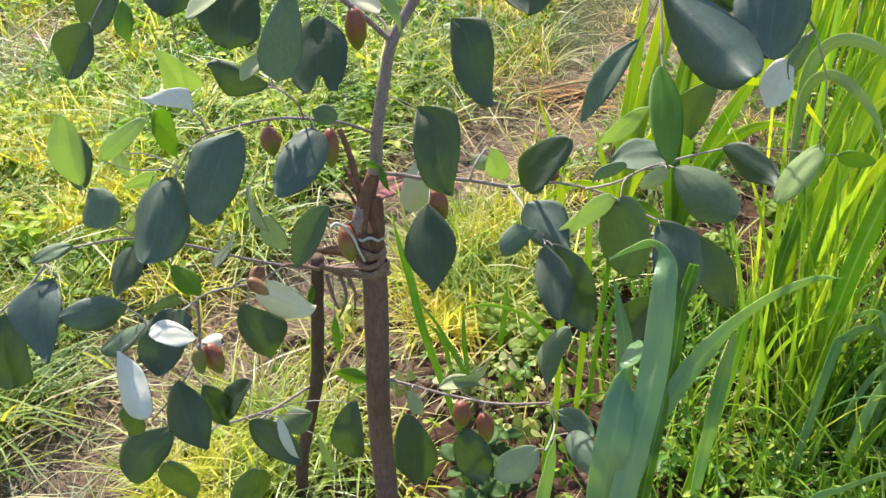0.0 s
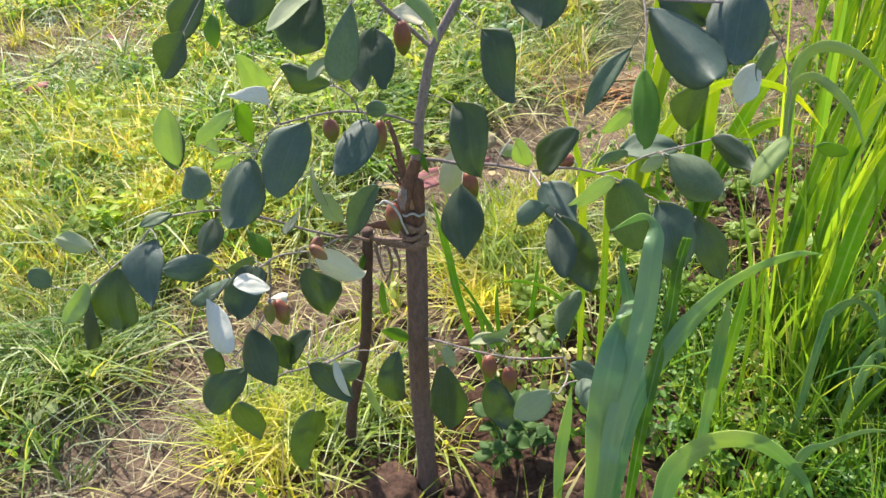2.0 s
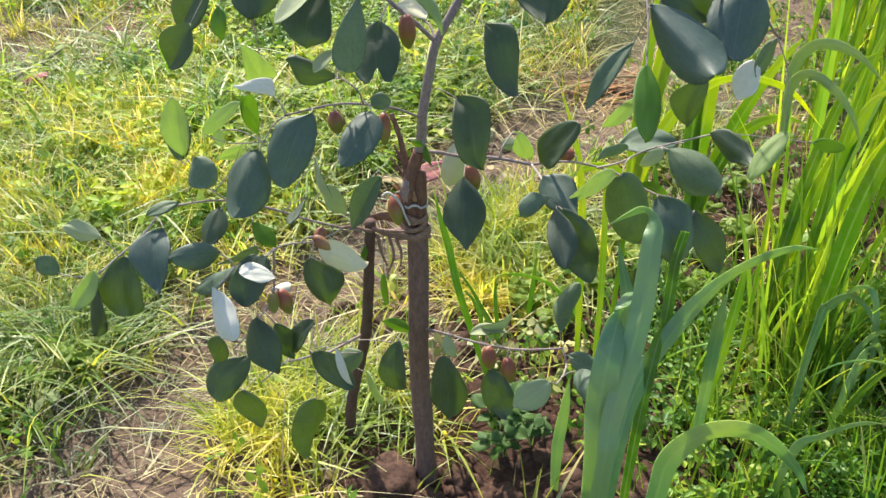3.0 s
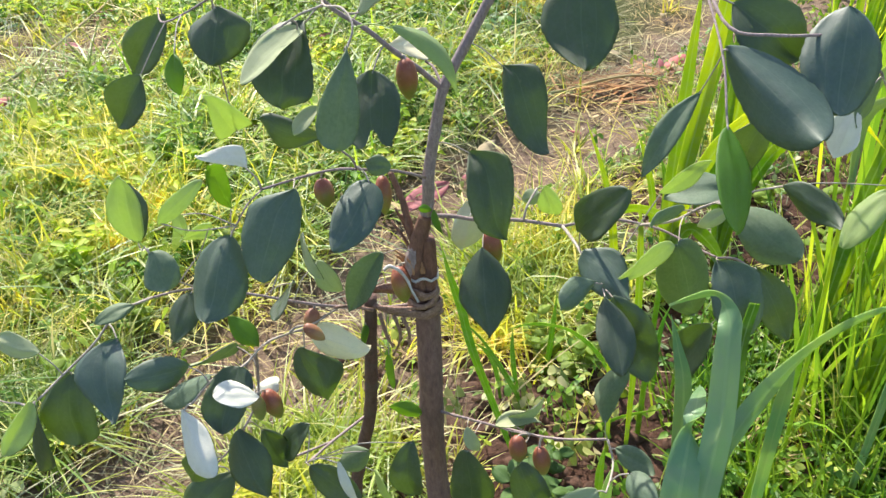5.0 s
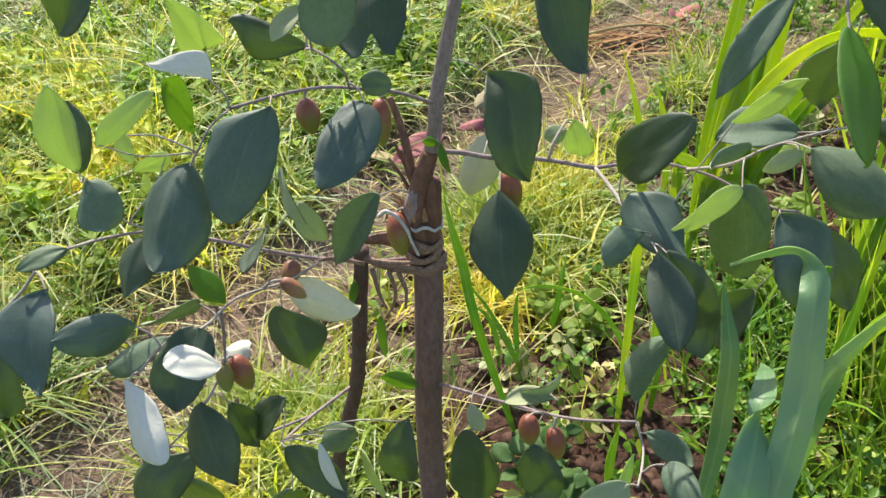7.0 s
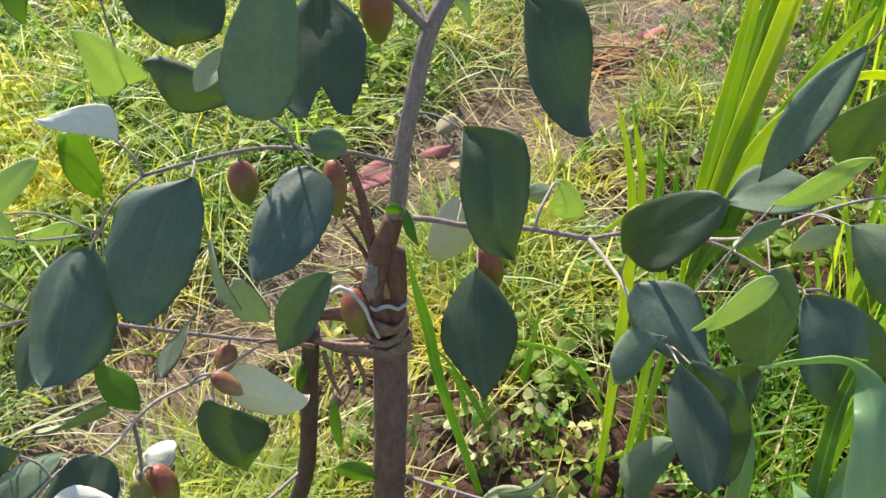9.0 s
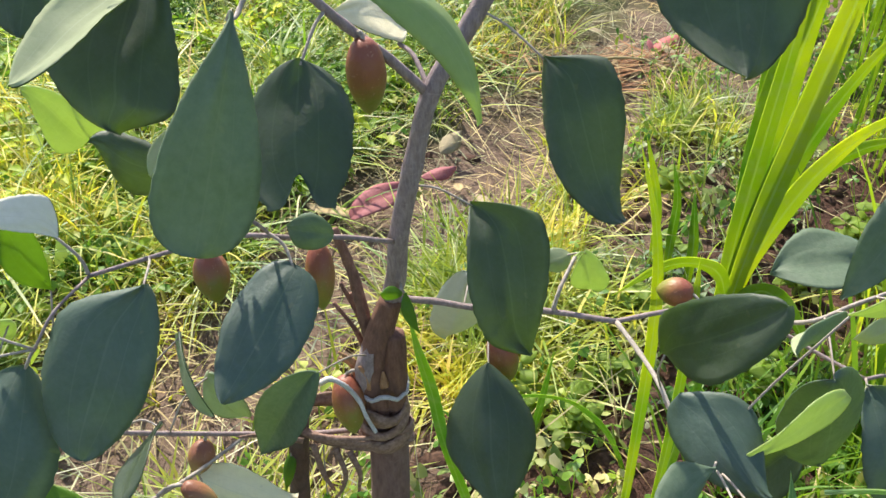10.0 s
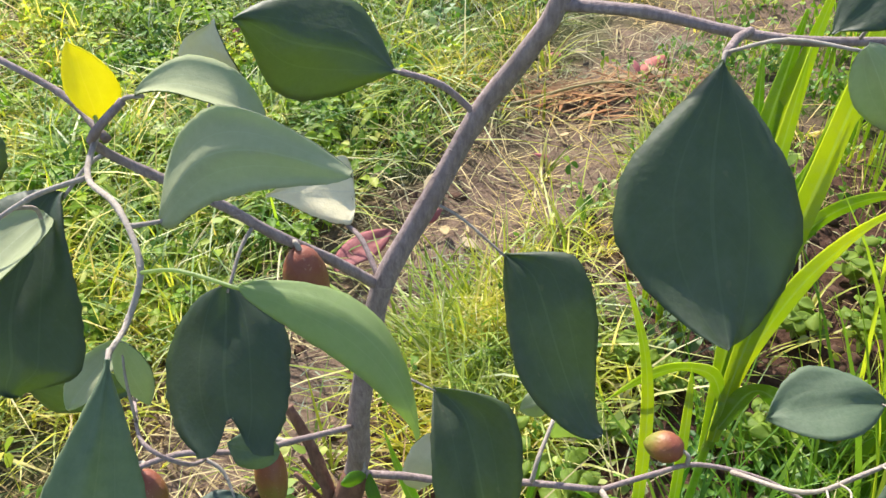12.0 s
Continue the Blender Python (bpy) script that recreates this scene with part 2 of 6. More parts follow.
pale_lush_blades = blade_material("pale_lush_blades", [(0.0, (0.08, 0.15, 0.025)), (0.4, (0.20, 0.28, 0.045)), (0.75, (0.36, 0.40, 0.10)), (1.0, (0.58, 0.52, 0.30))], 0.42, 0.45, 0.5)
broad_blades = blade_material("broad_blades", [(0.0, (0.18, 0.31, 0.035)), (0.5, (0.30, 0.43, 0.035)), (1.0, (0.46, 0.55, 0.045))], 0.56, 0.5, 0.4, "object", 0.4)
shoot_blades = blade_material("shoot_blades", [(0.0, (0.12, 0.27, 0.030)), (1.0, (0.25, 0.42, 0.045))], 0.48, 0.45, 0.45, "object", 0.25)
# Greyer, less translucent blade: the sheen of the sky is put into its colour.
sky_tint_blades = blade_material("sky_tint_grey_green_blades", [(0.0, (0.20, 0.32, 0.16)), (1.0, (0.30, 0.42, 0.22))], 0.34, 0.40, 0.7, "object", 0.25)
# Broad blade recoloured bluish for near plants: shade and sky sheen in the colour.
shade_tint_blades = blade_material("shade_tint_blades", [(0.0, (0.27, 0.41, 0.21)), (1.0, (0.35, 0.49, 0.28))], 0.50, 0.36, 0.7, "object", 0.25)
weed_leaves = blade_material("weed_leaves", [(0.0, (0.06, 0.15, 0.022)), (0.6, (0.13, 0.26, 0.028)), (1.0, (0.30, 0.38, 0.05))], 0.36)
pale_weeds = blade_material("pale_weed_leaves", [(0.0, (0.14, 0.25, 0.04)), (0.6, (0.32, 0.40, 0.08)), (1.0, (0.54, 0.53, 0.26))], 0.36)
lime_weeds = blade_material("lime_weed_leaves", [(0.0, (0.16, 0.28, 0.025)), (0.45, (0.28, 0.41, 0.035)), (0.8, (0.38, 0.48, 0.06)), (1.0, (0.48, 0.50, 0.16))], 0.50, 0.55, 0.35)
seedling_leaves = blade_material("seedling_leaves", [(0.0, (0.10, 0.17, 0.04)), (0.5, (0.24, 0.30, 0.09)), (0.85, (0.36, 0.37, 0.18)), (1.0, (0.55, 0.47, 0.36))], 0.30)
straw_stems = blade_material("straw_stems", [(0.0, (0.17, 0.12, 0.08)), (0.45, (0.36, 0.28, 0.17)), (1.0, (0.55, 0.46, 0.30))], 0.10, 0.8, 0.2)

withered = blade_material("withered_blades", [(0.0, (0.16, 0.07, 0.04)), (0.6, (0.32, 0.16, 0.09)), (1.0, (0.45, 0.30, 0.17))], 0.10, 0.8, 0.2)


def band(x, y):
    """How far a place lies beside the trodden strip that runs from the near left to the far right."""
    middle = np.interp(y, (0.3, 0.6, 0.85, 1.1, 1.5, 1.9, 2.6), (-0.47, -0.44, -0.40, -0.20, 0.06, 0.28, 0.60))
    off = (x - middle) * 0.85
    return off * np.where((off < 0) & (y < 0.9), 1.9, 1.0)


# soil: trodden tan strip, red dug earth round the sapling darkened for shade, greener ground farther off
def soil_material():
    m, t, out = nodes_of("soil")
    where = place_of(t)
    sep = t.nodes.new("ShaderNodeSeparateXYZ")
    t.links.new(where, sep.inputs[0])
    x, y = sep.outputs[0], sep.outputs[1]
    coarse, fine = grain(t, 9, 6, where), grain(t, 130, 6, where, 0.7)
    tan = ramp(t, fine, [(0.30, (0.095, 0.064, 0.047)), (0.70, (0.225, 0.160, 0.120))])
    # Red earth below its own tone: shade under dense growth is in the colour.
    red = ramp(t, fine, [(0.30, (0.030, 0.016, 0.012)), (0.70, (0.105, 0.056, 0.040))])
    litter = ramp(t, grain(t, 240, 3, where), [(0.35, (0.04, 0.055, 0.014)), (0.65, (0.13, 0.13, 0.06))])
    wob = sums(t, "MULTIPLY", sums(t, "SUBTRACT", coarse, 0.5), 0.5)
    off = sums(t, "DIVIDE", sums(t, "SUBTRACT", sums(t, "MULTIPLY", sums(t, "ADD", x, 0.50), 1.36), sums(t, "SUBTRACT", y, 0.55)), 1.688)
    strip = sums(t, "ADD", sums(t, "ABSOLUTE", off, 0), wob)
    strip_f = ramp(t, strip, [(0.16, (1, 1, 1)), (0.30, (0, 0, 0))])
    dx, dy = sums(t, "MULTIPLY", sums(t, "SUBTRACT", x, 0.42), 0.62), sums(t, "MULTIPLY", sums(t, "SUBTRACT", y, 0.95), 0.8)
    far = sums(t, "POWER", sums(t, "ADD", sums(t, "MULTIPLY", dx, dx), sums(t, "MULTIPLY", dy, dy)), 0.5)
    red_f = ramp(t, sums(t, "ADD", far, wob), [(0.42, (1, 1, 1)), (0.62, (0, 0, 0))])
    color = mix(t, litter, red, red_f)
    reach = sums(t, "POWER", sums(t, "ADD", sums(t, "MULTIPLY", x, x), sums(t, "MULTIPLY", y, y)), 0.5)
    near_f = ramp(t, sums(t, "MULTIPLY", sums(t, "ADD", reach, sums(t, "MULTIPLY", wob, 4)), 0.1), [(0.35, (1, 1, 1)), (0.65, (0, 0, 0))])
    color = mix(t, color, tan, sums(t, "MULTIPLY", strip_f, near_f))
    px, py = sums(t, "MULTIPLY", sums(t, "ADD", x, 1.25), 0.71), sums(t, "SUBTRACT", y, 1.95)
    patch = sums(t, "POWER", sums(t, "ADD", sums(t, "MULTIPLY", px, px), sums(t, "MULTIPLY", py, py)), 0.5)
    color = mix(t, color, tan, ramp(t, sums(t, "ADD", patch, wob), [(0.22, (1, 1, 1)), (0.36, (0, 0, 0))]))
    surface(t, out, color, 0.95, relief(t, sums(t, "ADD", fine, sums(t, "MULTIPLY", coarse, 2)), 0.9, 0.006), gloss=0.15)
    return m


soil = soil_material()
# Red clods, darkened along with the red earth for the same painted shade.
clod_soil = plain_material("clod_soil", (0.038, 0.020, 0.014), (0.125, 0.068, 0.047), 160, 0.95, 0.8, 0.002)


# ---- mesh helpers ----
def mesh_of(name, verts, quads, mats, which=None, uv=None, smooth=True):
    me = bpy.data.meshes.new(name)
    me.from_pydata(verts if isinstance(verts, list) else verts.tolist(), [], quads if isinstance(quads, list) else quads.tolist())
    for m in mats:
        me.materials.append(m)
    if which is not None:
        me.polygons.foreach_set("material_index", np.asarray(which, dtype=np.int32))
    if smooth:
        me.polygons.foreach_set("use_smooth", np.ones(len(me.polygons), dtype=bool))
    if uv is not None:
        layer = me.uv_layers.new(name="length_and_width")
        loops = np.empty(len(me.loops), dtype=np.int32)
        me.loops.foreach_get("vertex_index", loops)
        layer.data.foreach_set("uv", np.asarray(uv, dtype=np.float32)[loops].ravel())
    me.update()
    return me


def part(name, me, parent=None, label=""):
    ob = new(name, me)
    if parent:
        ob.parent = parent
    return tagged(ob, label)


def spline(points, steps=6):
    """A smooth line through the points (Catmull-Rom)."""
    p = [Vector(a) for a in points]
    p = [2 * p[0] - p[1]] + p + [2 * p[-1] - p[-2]]
    line = []
    for a, b, c, d in zip(p, p[1:], p[2:], p[3:]):
        for k in range(steps):
            s = k / steps
            line.append(0.5 * (2 * b + (c - a) * s + (2 * a - 5 * b + 4 * c - d) * s * s + (3 * b - a - 3 * c + d) * s ** 3))
    return line + [p[-2]]


def tube(name, points, r0, r1, mat, sides=8, steps=6, knots=0.0, flat=1.0, rough=0.0):
    """A tapering round stem through the points; knots swell it where the points lie."""
    line = spline(points, steps) if steps > 1 else [Vector(a) for a in points]
    n = len(line)
    verts, quads = [], []
    ref = Vector((0.3, -0.8, 0.2))
    for i, c in enumerate(line):
        d = (line[min(i + 1, n - 1)] - line[max(i - 1, 0)]).normalized()
        side = d.cross(ref).normalized()
        up = side.cross(d)
        r = r0 + (r1 - r0) * i / (n - 1)
        if knots and i % steps == 0:
            r *= 1 + knots
        for k in range(sides):
            a = 2 * math.pi * k / sides
            w = 1 + rough * (noise.noise(Vector((c.x * 90 + 3 * k, c.y * 90, c.z * 60))))
            verts.append(tuple(c + (side * math.cos(a) + up * math.sin(a) * flat) * r * w))
        if i:
            for k in range(sides):
                a, b = (i - 1) * sides + k, (i - 1) * sides + (k + 1) % sides
                quads.append((a, b, b + sides, a + sides))
    quads.append(tuple(range(sides))[::-1])
    quads.append(tuple((n - 1) * sides + k for k in range(sides)))
    return mesh_of(name, verts, quads, [mat])


# ---- ground: one sheet out to the horizon ----
def lie(x, y):
    """The height of the ground."""
    near = max(0.0, 1 - math.hypot(x, y - 1.2) / 6)
    z = 0.030 * noise.noise(Vector((x * 2.2, y * 2.2, 0.3))) + 0.012 * noise.noise(Vector((x * 9, y * 9, 1.7)))
    z += 0.006 * noise.noise(Vector((x * 34, y * 34, 4.1))) - 0.012 * math.exp(-(band(x, y) / 0.12) ** 2)
    trunk = math.exp(-((x + 0.07) ** 2 + (y - 0.59) ** 2) / 0.02)
    return near * (z * (1 - trunk) + 0.0 * trunk)


def steps_out(lo, hi, step, reach):
    inner = list(np.arange(lo, hi + step / 2, step))
    grow, d, out_lo, out_hi = 1.5, step, [], []
    a, b = lo, hi
    while d < reach:
        d *= grow
        a, b = a - d, b + d
        out_lo.append(a), out_hi.append(b)
    return out_lo[::-1] + inner + out_hi


gx, gy = steps_out(-1.8, 1.4, 0.02, 150), steps_out(0.2, 3.0, 0.02, 150)
gverts = [(x, y, lie(x, y)) for y in gy for x in gx]
gquads = [(j * len(gx) + i, j * len(gx) + i + 1, (j + 1) * len(gx) + i + 1, (j + 1) * len(gx) + i) for j in range(len(gy) - 1) for i in range(len(gx) - 1)]
ground = tagged(new("ground", mesh_of("ground", gverts, gquads, [soil])), "bare trodden earth and dug red soil among grass", "ground", kind="structure")


# ---- the sapling ----
def thing(name, at, label, category, group=""):
    ob = new(name)
    ob.location = at
    return tagged(ob, label, category, group)


sapling = thing("jujube_sapling", (0, 0, 0), "grafted jujube sapling with dark leaves and brown fruits in red soil", "sapling")
twigs = []        # lines that petioles and fruit stalks grow from


def branch(points, r0, r1, mat=twig_bark, name="branch", knots=0.10):
    twigs.append(spline(points, 8))
    return part(name, tube(name, points, r0, r1, mat, 8, 5, knots, 1.0, 0.12), sapling)


def nearest_twig(p):
    p = Vector(p)
    return min((q for line in twigs for q in line), key=lambda q: (q - p).length)


def profile(s, shape):
    """The breadth of one half of a leaf at s along it: widest at `wide`, `foot` and `point` round or sharpen its two ends."""
    half, wide, foot, point = shape
    if s < wide:
        return half * math.sin(math.pi / 2 * max(0.0, s / wide)) ** foot
    return half * max(0.0, math.cos(math.pi / 2 * min(1.0, (s - wide) / (1 - wide)))) ** point


def leaf_mesh(length, right, left, top, under, seed, cup=0.10, arch=0.05, wave=0.05, bow=0.0, notch=None, calm=1.0, rows=34, cols=12, bend=None):
    """A three-veined, finely toothed leaf with two faces, 0.5 mm thick. It lies along y, its upper face to z."""
    rnd = random.Random(seed)
    thick = 0.0005
    width, ph = right[0] + left[0], rnd.uniform(0, 6)
    twist, hook = calm * rnd.uniform(-0.5, 0.5), rnd.uniform(-0.38, 0.08)
    sag, fold = rnd.uniform(-0.06, 0.07), rnd.uniform(-0.32, 0.14)
    fold = fold if bend is None else bend
    verts, uv = [], []
    for face in (0, 1):
        for i in range(rows + 1):
            s = 0.5 - 0.5 * math.cos(math.pi * i / rows)
            hr, hl = max(0.0006, profile(s, right)), max(0.0006, profile(s, left))
            if notch and s > 0.6:
                hr, hl = max(hr, 0.55 * right[0]), max(hl, 0.62 * left[0])
            half, off = (hr + hl) / width, (hr - hl) / 2
            for j in range(cols + 1):
                u = 2 * j / cols - 1
                edge = 0.05 * noise.noise(Vector((3.4 * s, 2.0 * (u > 0) + seed, 0.5))) * u * u
                tooth = 1 + edge + (0.016 * math.sin(i * 2.9 + ph) + 0.010 * math.sin(i * 1.3 + 2 * ph) if abs(u) == 1 else 0)
                x = u * (hr + hl) / 2 * tooth + off * (0.75 + 0.25 * u * u) + bow * length * math.sin(math.pi * s)
                crease = 0.020 * width * (math.exp(-(u / 0.10) ** 2) + 0.7 * math.exp(-((abs(u) - 0.42) / 0.09) ** 2)) * math.sin(math.pi * s)
                z = -cup * width * u * u * half - fold * width * (u * u + 0.02) ** 0.5 * half + arch * length * 4 * s * (1 - s) - crease
                z += wave * width * math.sin(5 * s + ph + 2 * u) * abs(u) + 0.045 * width * noise.noise(Vector((1.7 * u, 3.0 * s, seed * 1.3))) + sag * width * u * s + twist * width * 0.5 * u * half * (s - 0.3) - hook * length * max(0, s - 0.7) ** 2 * 4
                y = s * length
                if notch:
                    y *= 1 - notch[2] * math.exp(-((u - notch[0]) / notch[1]) ** 2) * s ** 3
                verts.append((x, y, z - face * thick))
                uv.append((0.5 + 0.5 * u, s))
    quads, which = [], []
    n, w = (rows + 1) * (cols + 1), cols + 1
    for i in range(rows):
        for j in range(cols):
            a = i * w + j
            quads += [(a, a + 1, a + 1 + w, a + w), (n + a, n + a + w, n + a + 1 + w, n + a + 1)]
            which += [0, 1]
    rim = [j for j in range(w)] + [i * w + cols for i in range(1, rows + 1)] + [rows * w + j for j in range(cols - 1, -1, -1)] + [i * w for i in range(rows - 1, 0, -1)]
    for a, b in zip(rim, rim[1:] + rim[:1]):
        quads.append((a, n + a, n + b, b))
        which.append(0)
    return mesh_of("leaf", verts, quads, [top, under], which, uv)


def own_shape(width, seed):
    """The two halves of an ordinary leaf: broad below the middle, drawn out to a point."""
    rnd = random.Random(seed + 500)
    wide, foot, point = rnd.uniform(0.38, 0.56), rnd.uniform(0.45, 0.75), rnd.uniform(0.55, 1.0)
    lean = rnd.uniform(-0.12, 0.12)
    return [(width / 2 * (1 + k * lean), wide + rnd.uniform(-0.06, 0.06), foot + rnd.uniform(-0.08, 0.08), point + rnd.uniform(-0.12, 0.12)) for k in (1, -1)]


LEAF_KINDS = {          # upper face, lower face, which one shows, cup, words
    "d": (leaf_top, leaf_under, 1, 0.10, "dark green oval leaf"),
    "s": (leaf_sky_tint, leaf_under, 1, 0.10, "oval leaf with sky sheen painted blue-green"),
    "b": (leaf_bright, leaf_under, 1, 0.10, "bright green leaf lit through"),
    "g": (leaf_grey, leaf_under, 1, 0.16, "dusty grey-green leaf"),
    "G": (leaf_grey, leaf_under, 1, 0.06, "dusty grey-green leaf"),
    "l": (leaf_young, leaf_young, 1, 0.12, "pale young leaf"),
    "w": (leaf_top, leaf_under, -1, 0.12, "leaf showing its pale underside"),
    "v": (leaf_top, leaf_felt, -1, 0.10, "leaf showing its white felted underside"),
    "W": (leaf_top, leaf_felt, -1, 0.05, "leaf showing its white felted underside"),
    "y": (leaf_yellow, leaf_yellow, 1, 0.10, "yellow wilting leaf"),
}
leaf_count = 0


def turned(base, tip, roll, facing=(0.0, -0.88, 0.47)):
    along = (Vector(tip) - Vector(base)).normalized()
    up = Vector(facing)
    up = (up - along * up.dot(along)).normalized()
    side = along.cross(up)
    m = Matrix((side, along, up)).transposed().to_4x4()
    return Matrix.Translation(base) @ m @ Matrix.Rotation(radians(roll), 4, "Y")


def leaf(kind, base, tip, width, roll=0.0, right=None, left=None, bow=0.0, notch=None, bend=None):
    """A leaf from its base to its tip, turned about its length by roll degrees, with its petiole to the nearest twig.
    right and left: its halves as profile() takes them, seen along it from the face that shows. bend: how far they fold back."""
    global leaf_count
    leaf_count += 1
    top, under, shows, cup, words = LEAF_KINDS[kind]
    rnd = random.Random(leaf_count)
    length = (Vector(tip) - Vector(base)).length
    arch = rnd.uniform(0.03, 0.13) * shows
    facing = (-0.10, -0.30, 0.95) if kind == "W" else (0.0, -0.88, 0.47)
    m = turned(base, tip, roll + (180 if shows < 0 else 0), facing)
    calm = 0.35 if right else 1.0
    if not right:
        right, left = own_shape(width, leaf_count)
    if shows < 0:
        right, left, bow = left, right, -bow
    ob = part("leaf", leaf_mesh(length, right, left, top, under, leaf_count, cup * rnd.uniform(0.3, 1.8), arch, 0.05, bow, notch, calm, bend=bend), sapling, words)
    ob.matrix_world = m
    joint = nearest_twig(base)
    end = m.inverted() @ joint
    bend = Vector((0, -0.3 * end.length, 0))
    part("petiole", tube("petiole", [(0, 0.002, 0), end * 0.5 + bend * 0.3, end], 0.0004 if end.length > 0.02 else 0.0005, 0.0005 if end.length > 0.02 else 0.0007, leaf_young if kind in "ly" and end.length < 0.03 else pale_bark, 6, 4), ob)
    return ob


def fruit(kind, top, foot, width):
    """A plum-shaped fruit hung by a short stalk from the nearest twig."""
    length = (Vector(foot) - Vector(top)).length
    rows, cols, verts, quads = 14, 16, [], []
    for i in range(rows + 1):
        s = i / rows
        r = math.sin(math.pi * min(0.995, max(0.005, s))) ** 0.58 * (1.0 - 0.12 * s)
        z = length * (0.5 - s) + (0.06 * length * math.exp(-(s / 0.06) ** 2) * -1)
        for k in range(cols):
            a = 2 * math.pi * k / cols
            verts.append((r * width / 2 * math.cos(a), r * width / 2 * math.sin(a), z))
    for i in range(rows):
        for k in range(cols):
            a, b = i * cols + k, i * cols + (k + 1) % cols
            quads.append((a, a + cols, b + cols, b))
    quads += [tuple(range(cols)), tuple(rows * cols + k for k in range(cols))[::-1]]
    ob = part("fruit", mesh_of("fruit", verts, quads, [fruit_skin[kind]]), sapling, "brown-red jujube fruit, green at its foot" if kind == "ripe" else "")
    up = (Vector(top) - Vector(foot)).normalized()
    ob.matrix_world = Matrix.Translation((Vector(top) + Vector(foot)) / 2) @ up.to_track_quat("Z", "Y").to_matrix().to_4x4()
    joint = ob.matrix_world.inverted() @ nearest_twig(top)
    start = Vector((0, 0, length * 0.42))
    if (joint - start).length > 0.03:
        joint = start + (joint - start).normalized() * 0.03
    part("stalk", tube("stalk", [start, start * 0.6 + joint * 0.4 + Vector((0, 0, 0.002)), joint], 0.0008, 0.0010, pale_bark, 6, 4), ob)
    return ob


def trunk_mesh():
    """The rootstock: a straight, slightly knotty stem that ends in an old slanting cut with torn fibres."""
    rows, cols, verts, quads, which = 44, 22, [], [], []
    for i in range(rows + 1):
        s = i / rows
        z = -0.05 + 0.445 * s
        cx, cy = -0.0715 + 0.0125 * s + 0.0015 * math.sin(9 * s), 0.588 - 0.004 * s + 0.0012 * math.sin(7 * s + 1)
        r = 0.0112 - 0.0013 * s + 0.004 * math.exp(-((s - 0.10) / 0.05) ** 2)
        r += 0.0006 * math.exp(-((s - 0.62) / 0.02) ** 2) - 0.0030 * max(0, (s - 0.86) / 0.14)
        for k in range(cols):
            a = 2 * math.pi * k / cols
            w = 1 + 0.07 * noise.noise(Vector((2 * math.cos(a), 2 * math.sin(a), z * 22))) + 0.03 * noise.noise(Vector((7 * math.cos(a), 7 * math.sin(a), z * 30)))
            zz = z + (0.012 * math.cos(a - 0.6) + 0.004 * math.sin(5 * a) + 0.003 * math.sin(11 * a + 1) if i == rows else 0)
            verts.append((cx + r * w * math.cos(a), cy + r * w * math.sin(a), zz))
    for i in range(rows):
        for k in range(cols):
            a, b = i * cols + k, i * cols + (k + 1) % cols
            quads.append((a, b, b + cols, a + cols))
            which.append(0)
    verts.append((-0.059, 0.584, 0.386))
    for k in range(cols):
        quads.append((rows * cols + k, rows * cols + (k + 1) % cols, len(verts) - 1))
        which.append(1)
    return mesh_of("trunk", verts, quads, [bark, cut_wood], which)


part("trunk", trunk_mesh(), sapling, "dark brown rootstock cut off above the graft")
for dx, dy, h, lean in ((-0.008, -0.003, 0.020, -0.5), (0.002, -0.007, 0.010, 0.0), (-0.004, -0.008, 0.015, -0.3), (-0.011, 0.000, 0.013, -0.6)):
    p = Vector((-0.060 + dx, 0.584 + dy, 0.385))
    part("splinter", tube("splinter", [p, p + Vector((lean * h * 0.3, 0, h * 0.55)), p + Vector((lean * h, 0.2 * h * lean, h))], 0.0026, 0.0006, torn_wood, 6, 3, 0, 0.6), sapling, "torn reddish wood fibre")
part("cut_stub", tube("cut_stub", [(-0.057, 0.584, 0.360), (-0.0545, 0.584, 0.385), (-0.0535, 0.585, 0.402), (-0.0528, 0.586, 0.411)], 0.0076, 0.0048, graft_bark, 12, 5, 0.0, 1.0, 0.18), sapling, "short cut end of the rootstock")
for k, (ax, h) in enumerate(((0.0, 0.046), (0.0022, 0.040), (-0.0024, 0.034))):
    part("dry_shoot", tube("dry_shoot", [(-0.064 + ax, 0.592, 0.385), (-0.069 + ax, 0.595, 0.385 + 0.5 * h), (-0.077 + 1.8 * ax, 0.597, 0.385 + h)], 0.0017, 0.0009, cut_wood, 7, 5, 0.1, 0.7, 0.3), sapling, "dry brown strip of an old shoot")
part("dry_shoot", tube("dry_shoot", [(-0.063, 0.588, 0.392), (-0.069, 0.592, 0.434), (-0.072, 0.594, 0.446), (-0.077, 0.596, 0.462)], 0.0030, 0.0018, cut_wood, 9, 5, 0.12, 0.6, 0.35), sapling, "thick dry stub of an old shoot")
part("graft", tube("graft", [(-0.062, 0.583, 0.345), (-0.0640, 0.582, 0.372), (-0.0640, 0.583, 0.392), (-0.0585, 0.587, 0.414), (-0.0535, 0.588, 0.430)], 0.0098, 0.0050, graft_bark, 14, 6, 0.0, 1.0, 0.12), sapling, "thick brown graft union")

